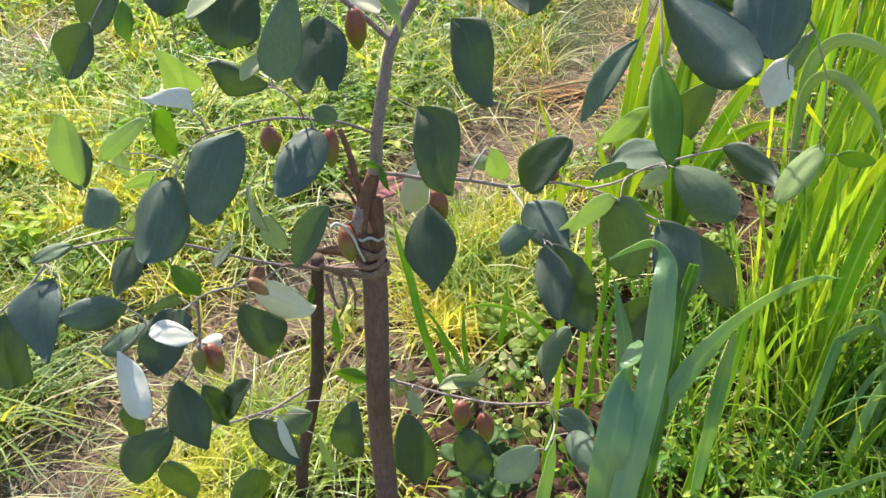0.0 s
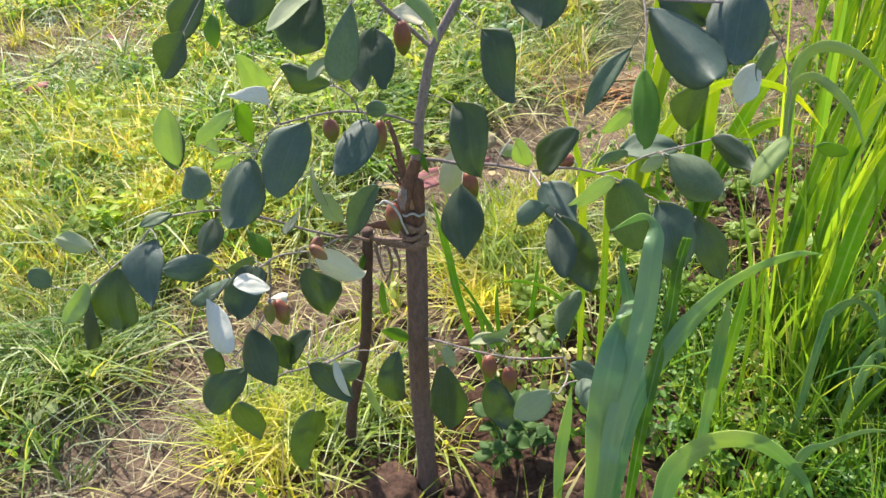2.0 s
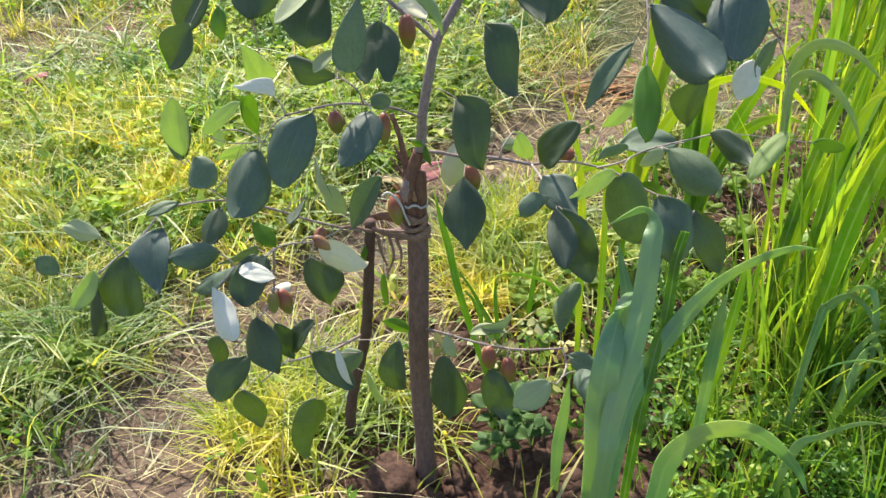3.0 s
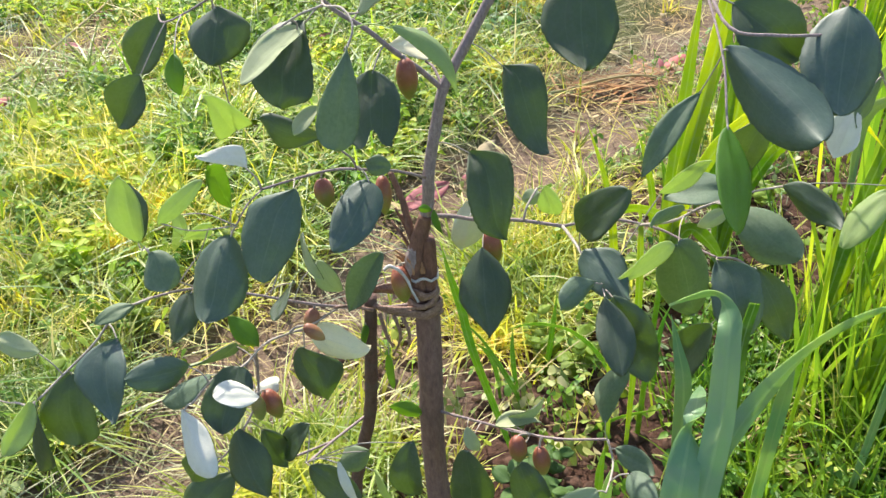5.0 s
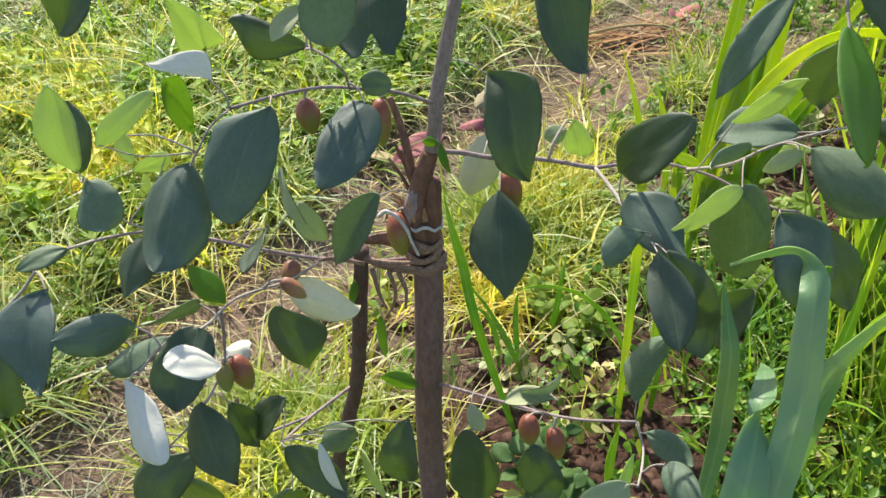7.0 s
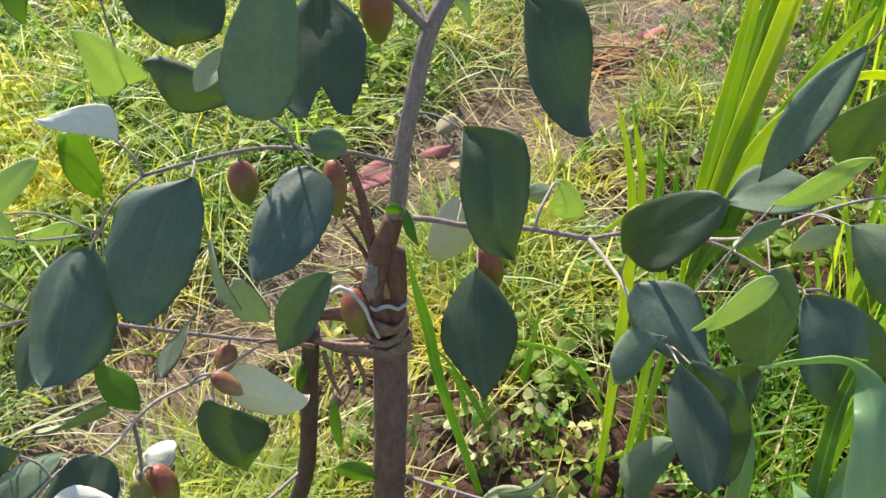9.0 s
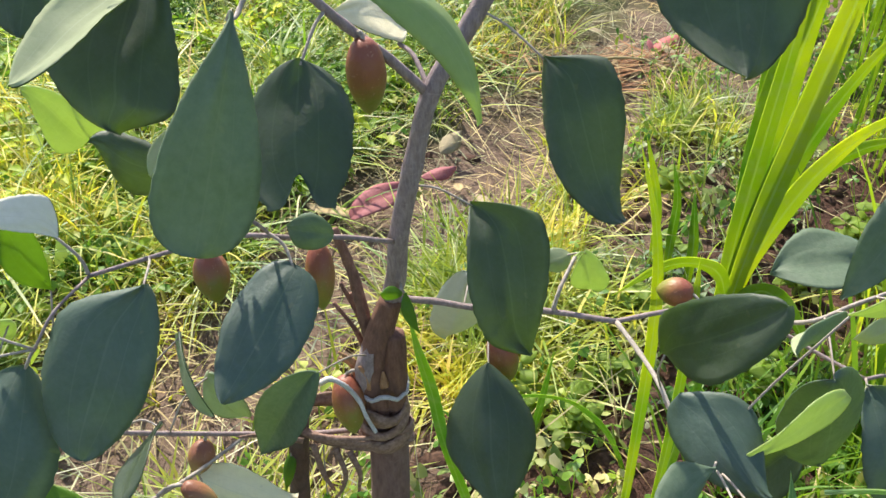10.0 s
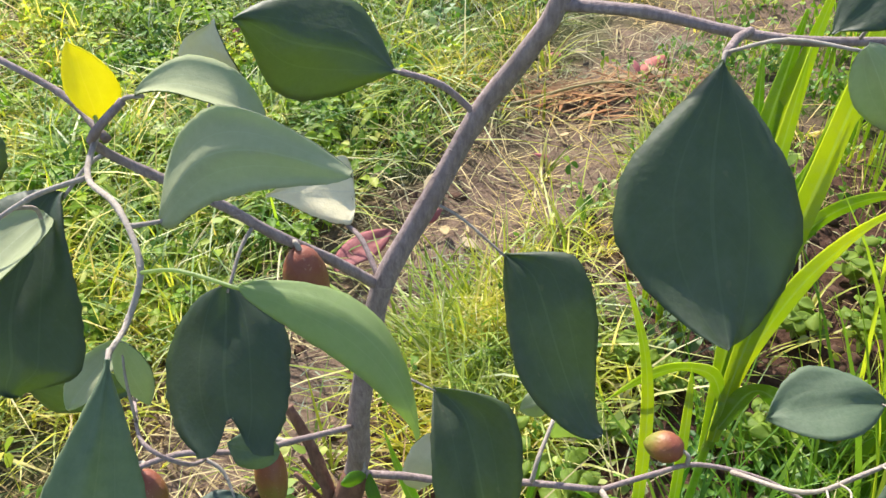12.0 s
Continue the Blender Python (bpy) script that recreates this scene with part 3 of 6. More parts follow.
# main stem and boughs
branch([(-0.064, 0.582, 0.365), (-0.066, 0.580, 0.395), (-0.058, 0.590, 0.416), (-0.051, 0.588, 0.440), (-0.048, 0.586, 0.466), (-0.041, 0.585, 0.500), (-0.033, 0.587, 0.531), (-0.018, 0.592, 0.557), (0.000, 0.598, 0.587), (0.014, 0.592, 0.610), (0.022, 0.588, 0.626), (0.032, 0.590, 0.660), (0.036, 0.600, 0.700)], 0.0054, 0.0022, twig_bark, "stem", 0.06)
branch([(0.021, 0.588, 0.625), (0.044, 0.584, 0.6235), (0.066, 0.580, 0.619), (0.086, 0.577, 0.617), (0.115, 0.575, 0.617)], 0.0018, 0.0011)
branch([(-0.053, 0.588, 0.430), (-0.034, 0.587, 0.4295), (-0.016, 0.586, 0.427), (0.012, 0.585, 0.427), (0.046, 0.585, 0.421)], 0.0017, 0.0013)
branch([(0.046, 0.585, 0.421), (0.054, 0.566, 0.420), (0.059, 0.545, 0.422), (0.065, 0.525, 0.415), (0.070, 0.508, 0.420)], 0.0012, 0.0008, pale_bark)
branch([(0.046, 0.585, 0.421), (0.069, 0.593, 0.420), (0.090, 0.602, 0.414), (0.118, 0.598, 0.408), (0.140, 0.585, 0.402), (0.155, 0.572, 0.401)], 0.0012, 0.0008)
branch([(0.104, 0.600, 0.411), (0.122, 0.575, 0.431), (0.141, 0.574, 0.443), (0.174, 0.584, 0.448), (0.195, 0.570, 0.462)], 0.0011, 0.0007, pale_bark)
branch([(0.155, 0.572, 0.401), (0.172, 0.585, 0.390), (0.193, 0.604, 0.364)], 0.0009, 0.0007)
branch([(0.018, 0.585, 0.427), (0.021, 0.590, 0.436), (0.028, 0.605, 0.441)], 0.0010, 0.0008, pale_bark)
branch([(-0.050, 0.582, 0.466), (-0.066, 0.562, 0.483), (-0.080, 0.552, 0.490), (-0.101, 0.549, 0.493), (-0.119, 0.537, 0.496), (-0.148, 0.525, 0.493)], 0.0011, 0.0008)
branch([(-0.148, 0.525, 0.493), (-0.152, 0.505, 0.494), (-0.160, 0.500, 0.482)], 0.0006, 0.0005)
branch([(-0.090, 0.550, 0.492), (-0.088, 0.530, 0.512), (-0.099, 0.530, 0.522), (-0.112, 0.555, 0.512)], 0.0007, 0.0006)
branch([(-0.070, 0.580, 0.352), (-0.097, 0.576, 0.352), (-0.125, 0.570, 0.358), (-0.151, 0.556, 0.374), (-0.178, 0.536, 0.398), (-0.212, 0.528, 0.410), (-0.232, 0.500, 0.424), (-0.244, 0.480, 0.430)], 0.0014, 0.0008)
branch([(-0.212, 0.528, 0.410), (-0.2188, 0.5120, 0.4305), (-0.2238, 0.5062, 0.4482), (-0.2310, 0.5102, 0.4592)], 0.0007, 0.0005, pale_bark)
branch([(-0.232, 0.500, 0.424), (-0.240, 0.470, 0.436), (-0.256, 0.458, 0.420), (-0.272, 0.440, 0.410), (-0.284, 0.420, 0.405), (-0.300, 0.425, 0.400)], 0.0009, 0.0007, pale_bark)
branch([(-0.125, 0.570, 0.358), (-0.143, 0.545, 0.360), (-0.158, 0.500, 0.385), (-0.160, 0.455, 0.404), (-0.176, 0.447, 0.402), (-0.187, 0.430, 0.396)], 0.0009, 0.0007, pale_bark)
branch([(-0.160, 0.480, 0.395), (-0.168, 0.490, 0.360), (-0.172, 0.485, 0.340), (-0.185, 0.465, 0.322), (-0.205, 0.460, 0.300)], 0.0010, 0.0007)
branch([(-0.130, 0.604, 0.200), (-0.150, 0.560, 0.215), (-0.158, 0.535, 0.225), (-0.150, 0.500, 0.260), (-0.140, 0.470, 0.295)], 0.0013, 0.0008)
branch([(-0.150, 0.560, 0.215), (-0.185, 0.530, 0.225), (-0.195, 0.565, 0.200), (-0.240, 0.575, 0.150)], 0.0011, 0.0007)
branch([(-0.066, 0.586, 0.230), (-0.041, 0.572, 0.236), (0.002, 0.560, 0.234), (0.040, 0.537, 0.249), (0.080, 0.520, 0.268)], 0.0013, 0.0009)
branch([(0.080, 0.520, 0.268), (0.083, 0.505, 0.262), (0.080, 0.485, 0.268), (0.074, 0.462, 0.278)], 0.0009, 0.0007, pale_bark)
branch([(-0.034, 0.587, 0.531), (-0.047, 0.580, 0.548), (-0.060, 0.573, 0.563), (-0.075, 0.568, 0.580), (-0.090, 0.565, 0.592), (-0.098, 0.560, 0.603), (-0.094, 0.553, 0.611), (-0.086, 0.556, 0.618)], 0.0019, 0.001)
branch([(-0.096, 0.562, 0.604), (-0.110, 0.575, 0.610), (-0.128, 0.580, 0.620)], 0.0012, 0.0009)
branch([(-0.096, 0.558, 0.608), (-0.093, 0.541, 0.606), (-0.078, 0.521, 0.611), (-0.070, 0.507, 0.606), (-0.073, 0.500, 0.597), (-0.072, 0.488, 0.600)], 0.0008, 0.0006, pale_bark)
branch([(-0.093, 0.541, 0.606), (-0.108, 0.541, 0.601), (-0.122, 0.537, 0.594)], 0.0007, 0.0006, pale_bark)
branch([(-0.034, 0.588, 0.533), (-0.040, 0.600, 0.540), (-0.046, 0.608, 0.541)], 0.0010, 0.0008)
branch([(0.000, 0.598, 0.587), (-0.010, 0.597, 0.598), (-0.022, 0.597, 0.603)], 0.0011, 0.0009)
branch([(0.070, 0.580, 0.619), (0.064, 0.570, 0.622), (0.058, 0.558, 0.624)], 0.0012, 0.0010)
branch([(0.105, 0.576, 0.617), (0.118, 0.540, 0.612), (0.126, 0.500, 0.600), (0.150, 0.492, 0.598), (0.190, 0.505, 0.590), (0.215, 0.520, 0.562)], 0.0010, 0.0007)
branch([(0.118, 0.540, 0.612), (0.122, 0.490, 0.590), (0.121, 0.460, 0.570)], 0.0007, 0.0006)
branch([(0.190, 0.505, 0.590), (0.192, 0.560, 0.545), (0.187, 0.610, 0.505)], 0.0007, 0.0006)
branch([(-0.128, 0.580, 0.620), (-0.170, 0.620, 0.600), (-0.200, 0.648, 0.578), (-0.240, 0.650, 0.560), (-0.285, 0.740, 0.540)], 0.0010, 0.0006)
branch([(-0.200, 0.648, 0.578), (-0.215, 0.670, 0.520), (-0.222, 0.690, 0.450)], 0.0007, 0.0005)

# leaves and fruits
leaf("s", (-0.1210, 0.5085, 0.5035), (-0.1424, 0.4767, 0.4547), 0.0364, 0, (0.0237, 0.35, 1.10, 0.40), (0.0127, 0.50, 0.60, 0.60))
leaf("s", (-0.1647, 0.4993, 0.4755), (-0.1782, 0.4638, 0.4330), 0.0368, 0, (0.0181, 0.45, 0.60, 0.40), (0.0187, 0.60, 0.75, 0.60))
leaf("s", (-0.0781, 0.5344, 0.4913), (-0.0990, 0.4943, 0.4635), 0.0282, 0, (0.0133, 0.40, 0.30, 0.60), (0.0150, 0.45, 0.30, 0.75))
leaf("g", (-0.0798, 0.5441, 0.4281), (-0.1100, 0.5506, 0.3724), 0.0225, 0, (0.0135, 0.40, 0.50, 0.90), (0.0090, 0.50, 0.50, 0.90))
leaf("d", (-0.1116, 0.5661, 0.5084), (-0.1529, 0.5608, 0.5248), 0.0211, 0, (0.0063, 0.80, 1.10, 0.40), (0.0148, 0.60, 1.10, 1.40))
leaf("l", (-0.2289, 0.6933, 0.4457), (-0.2270, 0.6504, 0.5030), 0.0299, 36, (0.0200, 0.20, 0.30, 0.60), (0.0100, 0.25, 1.10, 1.40))
leaf("v", (-0.1546, 0.5263, 0.5090), (-0.1883, 0.5289, 0.5164), 0.0144, 0, (0.0125, 0.20, 0.60, 1.40), (0.0019, 0.80, 1.10, 0.75))
leaf("b", (-0.1858, 0.5587, 0.4568), (-0.1910, 0.5475, 0.5015), 0.0162, 38, (0.0081, 0.80, 1.10, 0.30), (0.0081, 0.50, 1.10, 0.90))
leaf("l", (-0.2336, 0.5101, 0.4628), (-0.2267, 0.5092, 0.5175), 0.0255, 0, (0.0125, 0.55, 0.75, 0.55), (0.0130, 0.50, 0.75, 0.60))
leaf("d", (-0.2538, 0.5415, 0.4407), (-0.2552, 0.5587, 0.4790), 0.024, 0)
leaf("l", (-0.1989, 0.4782, 0.4973), (-0.1735, 0.4991, 0.5156), 0.0122, 38, (0.0040, 0.35, 0.75, 0.50), (0.0082, 0.35, 0.75, 0.50))
leaf("l", (-0.192, 0.492, 0.498), (-0.189, 0.489, 0.482), 0.009, 0)
leaf("l", (-0.197, 0.544, 0.453), (-0.222, 0.542, 0.442), 0.014, -51)
leaf("g", (-0.2058, 0.4708, 0.4829), (-0.1949, 0.4566, 0.4641), 0.0247, 0, (0.0111, 0.65, 1.10, 0.90), (0.0137, 0.60, 0.40, 0.30))
leaf("d", (-0.233, 0.556, 0.385), (-0.244, 0.527, 0.357), 0.024, 0)
leaf("d", (-0.140, 0.525, 0.418), (-0.143, 0.486, 0.414), 0.020, 49)
leaf("b", (-0.185, 0.505, 0.403), (-0.162, 0.490, 0.389), 0.016, 0)
leaf("w", (-0.138, 0.557, 0.437), (-0.123, 0.529, 0.416), 0.019, 51)
leaf("w", (-0.132, 0.562, 0.409), (-0.120, 0.561, 0.379), 0.020, 25)
leaf("g", (-0.067, 0.548, 0.494), (-0.084, 0.550, 0.497), 0.014, 0)
leaf("g", (-0.226, 0.468, 0.444), (-0.247, 0.454, 0.440), 0.013, 33)
leaf("s", (-0.2349, 0.4528, 0.4297), (-0.2300, 0.4164, 0.3916), 0.0331, 0, (0.0225, 0.40, 0.60, 1.10), (0.0106, 0.40, 0.90, 1.10))
leaf("s", (-0.1896, 0.4466, 0.4128), (-0.2186, 0.4211, 0.4246), 0.0215, 0, (0.0099, 0.45, 0.90, 0.60), (0.0116, 0.45, 0.90, 0.50))
leaf("d", (-0.2686, 0.4443, 0.4075), (-0.2707, 0.4288, 0.3609), 0.0352, 0, (0.0198, 0.60, 0.60, 0.50), (0.0154, 0.80, 0.50, 0.60))
leaf("d", (-0.2822, 0.4190, 0.4037), (-0.2971, 0.4129, 0.3493), 0.0292, 38, (0.0134, 0.60, 0.75, 0.75), (0.0158, 0.60, 0.90, 0.75))
leaf("l", (-0.273, 0.406, 0.421), (-0.283, 0.379, 0.405), 0.016, -52)
leaf("w", (-0.282, 0.441, 0.428), (-0.319, 0.454, 0.428), 0.017, 0)
leaf("v", (-0.1924, 0.4266, 0.3940), (-0.1682, 0.3934, 0.3713), 0.0234, 0, (0.0142, 0.65, 1.10, 0.60), (0.0093, 0.45, 1.10, 0.50))
leaf("W", (-0.1405, 0.4249, 0.4078), (-0.1641, 0.4150, 0.4169), 0.0190, 0, (0.0105, 0.65, 0.80, 0.40), (0.0085, 0.45, 0.60, 0.60))
leaf("d", (-0.1592, 0.4483, 0.4105), (-0.1659, 0.4191, 0.3808), 0.0290, 0, (0.0154, 0.70, 0.30, 0.75), (0.0136, 0.30, 0.30, 0.60))
leaf("W", (-0.1843, 0.5182, 0.3226), (-0.1670, 0.5185, 0.3271), 0.0148, 0, (0.0081, 0.55, 0.40, 0.30), (0.0067, 0.80, 0.30, 0.30))
leaf("v", (-0.1455, 0.5498, 0.3474), (-0.1006, 0.5517, 0.3317), 0.0266, 0, (0.0138, 0.45, 0.75, 0.40), (0.0129, 0.30, 0.30, 1.40))
leaf("d", (-0.1475, 0.5360, 0.3470), (-0.1337, 0.5264, 0.3011), 0.0352, 0, (0.0143, 0.45, 0.30, 0.60), (0.0210, 0.50, 1.10, 1.10))
leaf("g", (-0.188, 0.467, 0.385), (-0.229, 0.465, 0.360), 0.024, 66)
leaf("g", (-0.182, 0.502, 0.380), (-0.219, 0.495, 0.366), 0.020, -64)
leaf("d", (-0.1814, 0.4675, 0.3318), (-0.1604, 0.4398, 0.2934), 0.0316, 0, (0.0204, 0.50, 0.50, 1.10), (0.0112, 0.45, 1.10, 1.10))
leaf("d", (-0.1942, 0.4642, 0.2906), (-0.2227, 0.4411, 0.2569), 0.0316, 0, (0.0209, 0.55, 1.10, 0.30), (0.0107, 0.50, 0.50, 0.30))
leaf("d", (-0.209, 0.451, 0.321), (-0.224, 0.458, 0.288), 0.022, 0)
leaf("d", (-0.229, 0.502, 0.208), (-0.221, 0.520, 0.148), 0.034, 0)
leaf("d", (-0.153, 0.500, 0.205), (-0.176, 0.500, 0.130), 0.039, -52)
leaf("d", (-0.136, 0.465, 0.297), (-0.100, 0.457, 0.267), 0.024, 0)
leaf("v", (-0.1134, 0.4633, 0.3046), (-0.1006, 0.4527, 0.2698), 0.0085, 10)
leaf("g", (-0.107, 0.519, 0.252), (-0.131, 0.511, 0.241), 0.022, 0)
leaf("d", (-0.139, 0.490, 0.312), (-0.164, 0.490, 0.274), 0.023, 37)
leaf("d", (-0.175, 0.490, 0.307), (-0.165, 0.490, 0.268), 0.020, -36)
leaf("d", (-0.0672, 0.5039, 0.2810), (-0.0695, 0.4952, 0.2304), 0.0259, 0, (0.0181, 0.60, 0.50, 0.75), (0.0078, 0.75, 0.60, 0.30))
leaf("l", (-0.107, 0.525, 0.222), (-0.087, 0.500, 0.202), 0.019, 47)
leaf("d", (-0.0277, 0.5251, 0.2451), (-0.0291, 0.5184, 0.1731), 0.0364, 0, (0.0166, 0.70, 0.30, 0.60), (0.0199, 0.60, 0.90, 0.50))
leaf("d", (0.012, 0.530, 0.226), (0.029, 0.521, 0.178), 0.031, 0)
leaf("w", (0.068, 0.462, 0.281), (0.038, 0.451, 0.261), 0.025, 0)
leaf("g", (0.085, 0.510, 0.270), (0.112, 0.486, 0.269), 0.019, 0)
leaf("g", (0.093, 0.478, 0.282), (0.110, 0.442, 0.275), 0.020, 0)
leaf("g", (0.0766, 0.5171, 0.2891), (0.0930, 0.5243, 0.3392), 0.0234, -38, (0.0024, 0.80, 1.10, 0.75), (0.0210, 0.30, 0.90, 0.60))
leaf("w", (0.004, 0.538, 0.272), (0.033, 0.546, 0.287), 0.017, 46)
leaf("w", (-0.006, 0.530, 0.270), (0.032, 0.537, 0.269), 0.019, -67)
leaf("w", (-0.029, 0.533, 0.265), (-0.020, 0.527, 0.244), 0.012, 0)
leaf("b", (-0.072, 0.575, 0.234), (-0.099, 0.574, 0.246), 0.013, 0)
leaf("d", (-0.0183, 0.5838, 0.4852), (0.0070, 0.5525, 0.4320), 0.0382, 0, (0.0143, 0.75, 0.90, 0.90), (0.0239, 0.25, 0.90, 1.10))
leaf("d", (-0.0104, 0.5550, 0.4242), (-0.0061, 0.5137, 0.3760), 0.0374, 0, (0.0195, 0.50, 0.75, 1.40), (0.0179, 0.45, 0.90, 0.90))
leaf("d", (0.0072, 0.5798, 0.5489), (0.0360, 0.5506, 0.5006), 0.0332, 0, (0.0139, 0.60, 0.90, 0.40), (0.0192, 0.20, 1.10, 1.40))
leaf("d", (0.0550, 0.5379, 0.4479), (0.0815, 0.5074, 0.4996), 0.0300, -35, (0.0164, 0.50, 0.75, 0.40), (0.0135, 0.30, 1.00, 0.50))
leaf("l", (0.034, 0.615, 0.437), (0.041, 0.628, 0.402), 0.018, 0)
leaf("w", (0.031, 0.641, 0.415), (0.016, 0.636, 0.412), 0.013, 0)
leaf("v", (-0.019, 0.607, 0.429), (-0.031, 0.618, 0.375), 0.025, 0)
leaf("d", (0.0675, 0.4713, 0.4474), (0.0758, 0.4317, 0.4206), 0.0218, 0, (0.0100, 0.50, 0.75, 0.50), (0.0118, 0.55, 1.10, 0.60))
leaf("d", (0.0724, 0.4732, 0.4460), (0.0958, 0.4692, 0.3856), 0.0309, 0, (0.0155, 0.40, 0.75, 0.60), (0.0155, 0.40, 0.75, 0.60))
leaf("s", (0.1187, 0.5322, 0.4415), (0.1418, 0.5544, 0.3610), 0.0356, 0, (0.0189, 0.55, 0.40, 0.50), (0.0167, 0.40, 0.50, 0.40))
leaf("s", (0.1536, 0.5671, 0.4024), (0.1704, 0.5392, 0.3528), 0.0375, 0, (0.0135, 0.55, 0.60, 0.60), (0.0240, 0.30, 0.60, 0.40))
leaf("d", (0.1940, 0.6085, 0.3653), (0.2195, 0.5891, 0.3109), 0.0295, 0, (0.0140, 0.45, 0.60, 0.60), (0.0155, 0.45, 0.75, 0.75))
leaf("g", (0.1554, 0.5499, 0.4576), (0.1924, 0.5231, 0.4334), 0.0309, 0, (0.0157, 0.60, 0.75, 0.75), (0.0152, 0.50, 0.75, 0.30))
leaf("d", (0.189, 0.566, 0.464), (0.219, 0.525, 0.459), 0.022, 38)
leaf("l", (0.232, 0.512, 0.493), (0.209, 0.506, 0.457), 0.022, 55)
leaf("b", (0.1210, 0.4557, 0.5668), (0.1170, 0.4043, 0.5377), 0.0221, -32, (0.0107, 0.60, 0.60, 0.50), (0.0114, 0.65, 0.60, 0.50))
leaf("d", (0.1869, 0.6110, 0.4946), (0.1789, 0.6221, 0.4464), 0.0280, 0, (0.0216, 0.45, 0.90, 0.60), (0.0064, 0.30, 0.50, 0.60))
leaf("s", (0.1229, 0.4903, 0.5937), (0.1640, 0.4430, 0.5630), 0.0340, 8, (0.0165, 0.60, 0.75, 0.45), (0.0175, 0.60, 0.60, 0.50), bend=0.38)
leaf("s", (0.1840, 0.5050, 0.6070), (0.1765, 0.4720, 0.5620), 0.0400, 0, (0.0205, 0.52, 0.60, 0.45), (0.0195, 0.50, 0.55, 0.50), bend=-0.05)
leaf("d", (0.1320, 0.5250, 0.6040), (0.1660, 0.5150, 0.5740), 0.0350, 0)
leaf("v", (0.201, 0.511, 0.548), (0.190, 0.497, 0.524), 0.019, 0)
leaf("g", (0.216, 0.522, 0.559), (0.199, 0.506, 0.539), 0.015, -48)
leaf("l", (0.0710, 0.4961, 0.4330), (0.1108, 0.5096, 0.4588), 0.0147, 38, (0.0059, 0.70, 1.10, 0.50), (0.0088, 0.70, 0.75, 0.60))
leaf("s", (0.0576, 0.5169, 0.4491), (0.0848, 0.4851, 0.4330), 0.0291, 0, (0.0139, 0.40, 0.30, 0.60), (0.0152, 0.40, 0.90, 1.40))
leaf("g", (0.0634, 0.4847, 0.4485), (0.0402, 0.4597, 0.4466), 0.0160, 0, (0.0108, 0.40, 1.10, 0.40), (0.0051, 0.65, 0.90, 1.10))
leaf("l", (0.0995, 0.5052, 0.4978), (0.1236, 0.4933, 0.5300), 0.0110, 25)
leaf("g", (0.124, 0.548, 0.458), (0.098, 0.531, 0.459), 0.014, -55)
leaf("w", (0.153, 0.554, 0.453), (0.135, 0.557, 0.437), 0.011, 0)
leaf("d", (0.175, 0.637, 0.283), (0.159, 0.658, 0.214), 0.037, 41)
leaf("g", (0.175, 0.626, 0.423), (0.122, 0.620, 0.422), 0.036, 40)
leaf("d", (-0.1097, 0.5573, 0.5913), (-0.1232, 0.5222, 0.5505), 0.0420, 0, (0.0264, 0.55, 0.40, 0.50), (0.0156, 0.80, 1.10, 1.40))
leaf("w", (-0.1120, 0.5500, 0.5890), (-0.1374, 0.5023, 0.5744), 0.0205, 20, (0.0105, 0.45, 0.50, 0.75), (0.0100, 0.45, 0.40, 0.50))
leaf("G", (-0.0688, 0.4817, 0.6045), (-0.0757, 0.4477, 0.5626), 0.0235, -38, (0.0125, 0.80, 1.10, 0.30), (0.0110, 0.80, 1.10, 0.40))
leaf("d", (-0.0724, 0.5555, 0.5590), (-0.0701, 0.5231, 0.5231), 0.0388, 0, (0.0221, 0.55, 0.50, 0.30), (0.0167, 0.45, 0.50, 0.30), notch=(0.05, 0.34, 0.24))
leaf("d", (-0.198, 0.646, 0.572), (-0.200, 0.621, 0.537), 0.046, 0)
leaf("d", (-0.286, 0.750, 0.531), (-0.326, 0.748, 0.479), 0.038, 0)
leaf("d", (-0.254, 0.619, 0.534), (-0.280, 0.618, 0.494), 0.032, 0)
leaf("l", (-0.0465, 0.4960, 0.6093), (-0.0135, 0.4871, 0.5745), 0.0132, -38, (0.0066, 0.45, 0.60, 1.10), (0.0066, 0.45, 0.60, 1.10), bow=-0.14)
leaf("d", (-0.0229, 0.5969, 0.6029), (-0.0665, 0.5945, 0.6215), 0.0320, 0, (0.0158, 0.40, 1.10, 0.75), (0.0162, 0.60, 1.10, 1.40))
leaf("y", (-0.097, 0.562, 0.609), (-0.097, 0.562, 0.632), 0.014, 0)
leaf("v", (-0.076, 0.597, 0.601), (-0.070, 0.585, 0.624), 0.018, 0)
leaf("v", (-0.0435, 0.6180, 0.5481), (-0.0733, 0.6125, 0.5515), 0.0250, 20, (0.0120, 0.10, 0.35, 1.30), (0.0130, 0.10, 0.35, 1.30))
leaf("w", (-0.113, 0.562, 0.532), (-0.126, 0.543, 0.522), 0.011, 0)
leaf("w", (-0.106, 0.550, 0.544), (-0.104, 0.550, 0.517), 0.011, 0)
leaf("d", (0.0561, 0.5545, 0.6236), (0.0542, 0.5157, 0.5707), 0.0433, 0, (0.0248, 0.55, 1.10, 0.75), (0.0185, 0.60, 0.90, 0.60))
leaf("w", (0.081, 0.540, 0.633), (0.095, 0.540, 0.611), 0.013, 33)
leaf("G", (0.1163, 0.5046, 0.5627), (0.0860, 0.4880, 0.5190), 0.0155, 25, (0.0078, 0.50, 0.90, 0.90), (0.0077, 0.55, 0.90, 0.80))
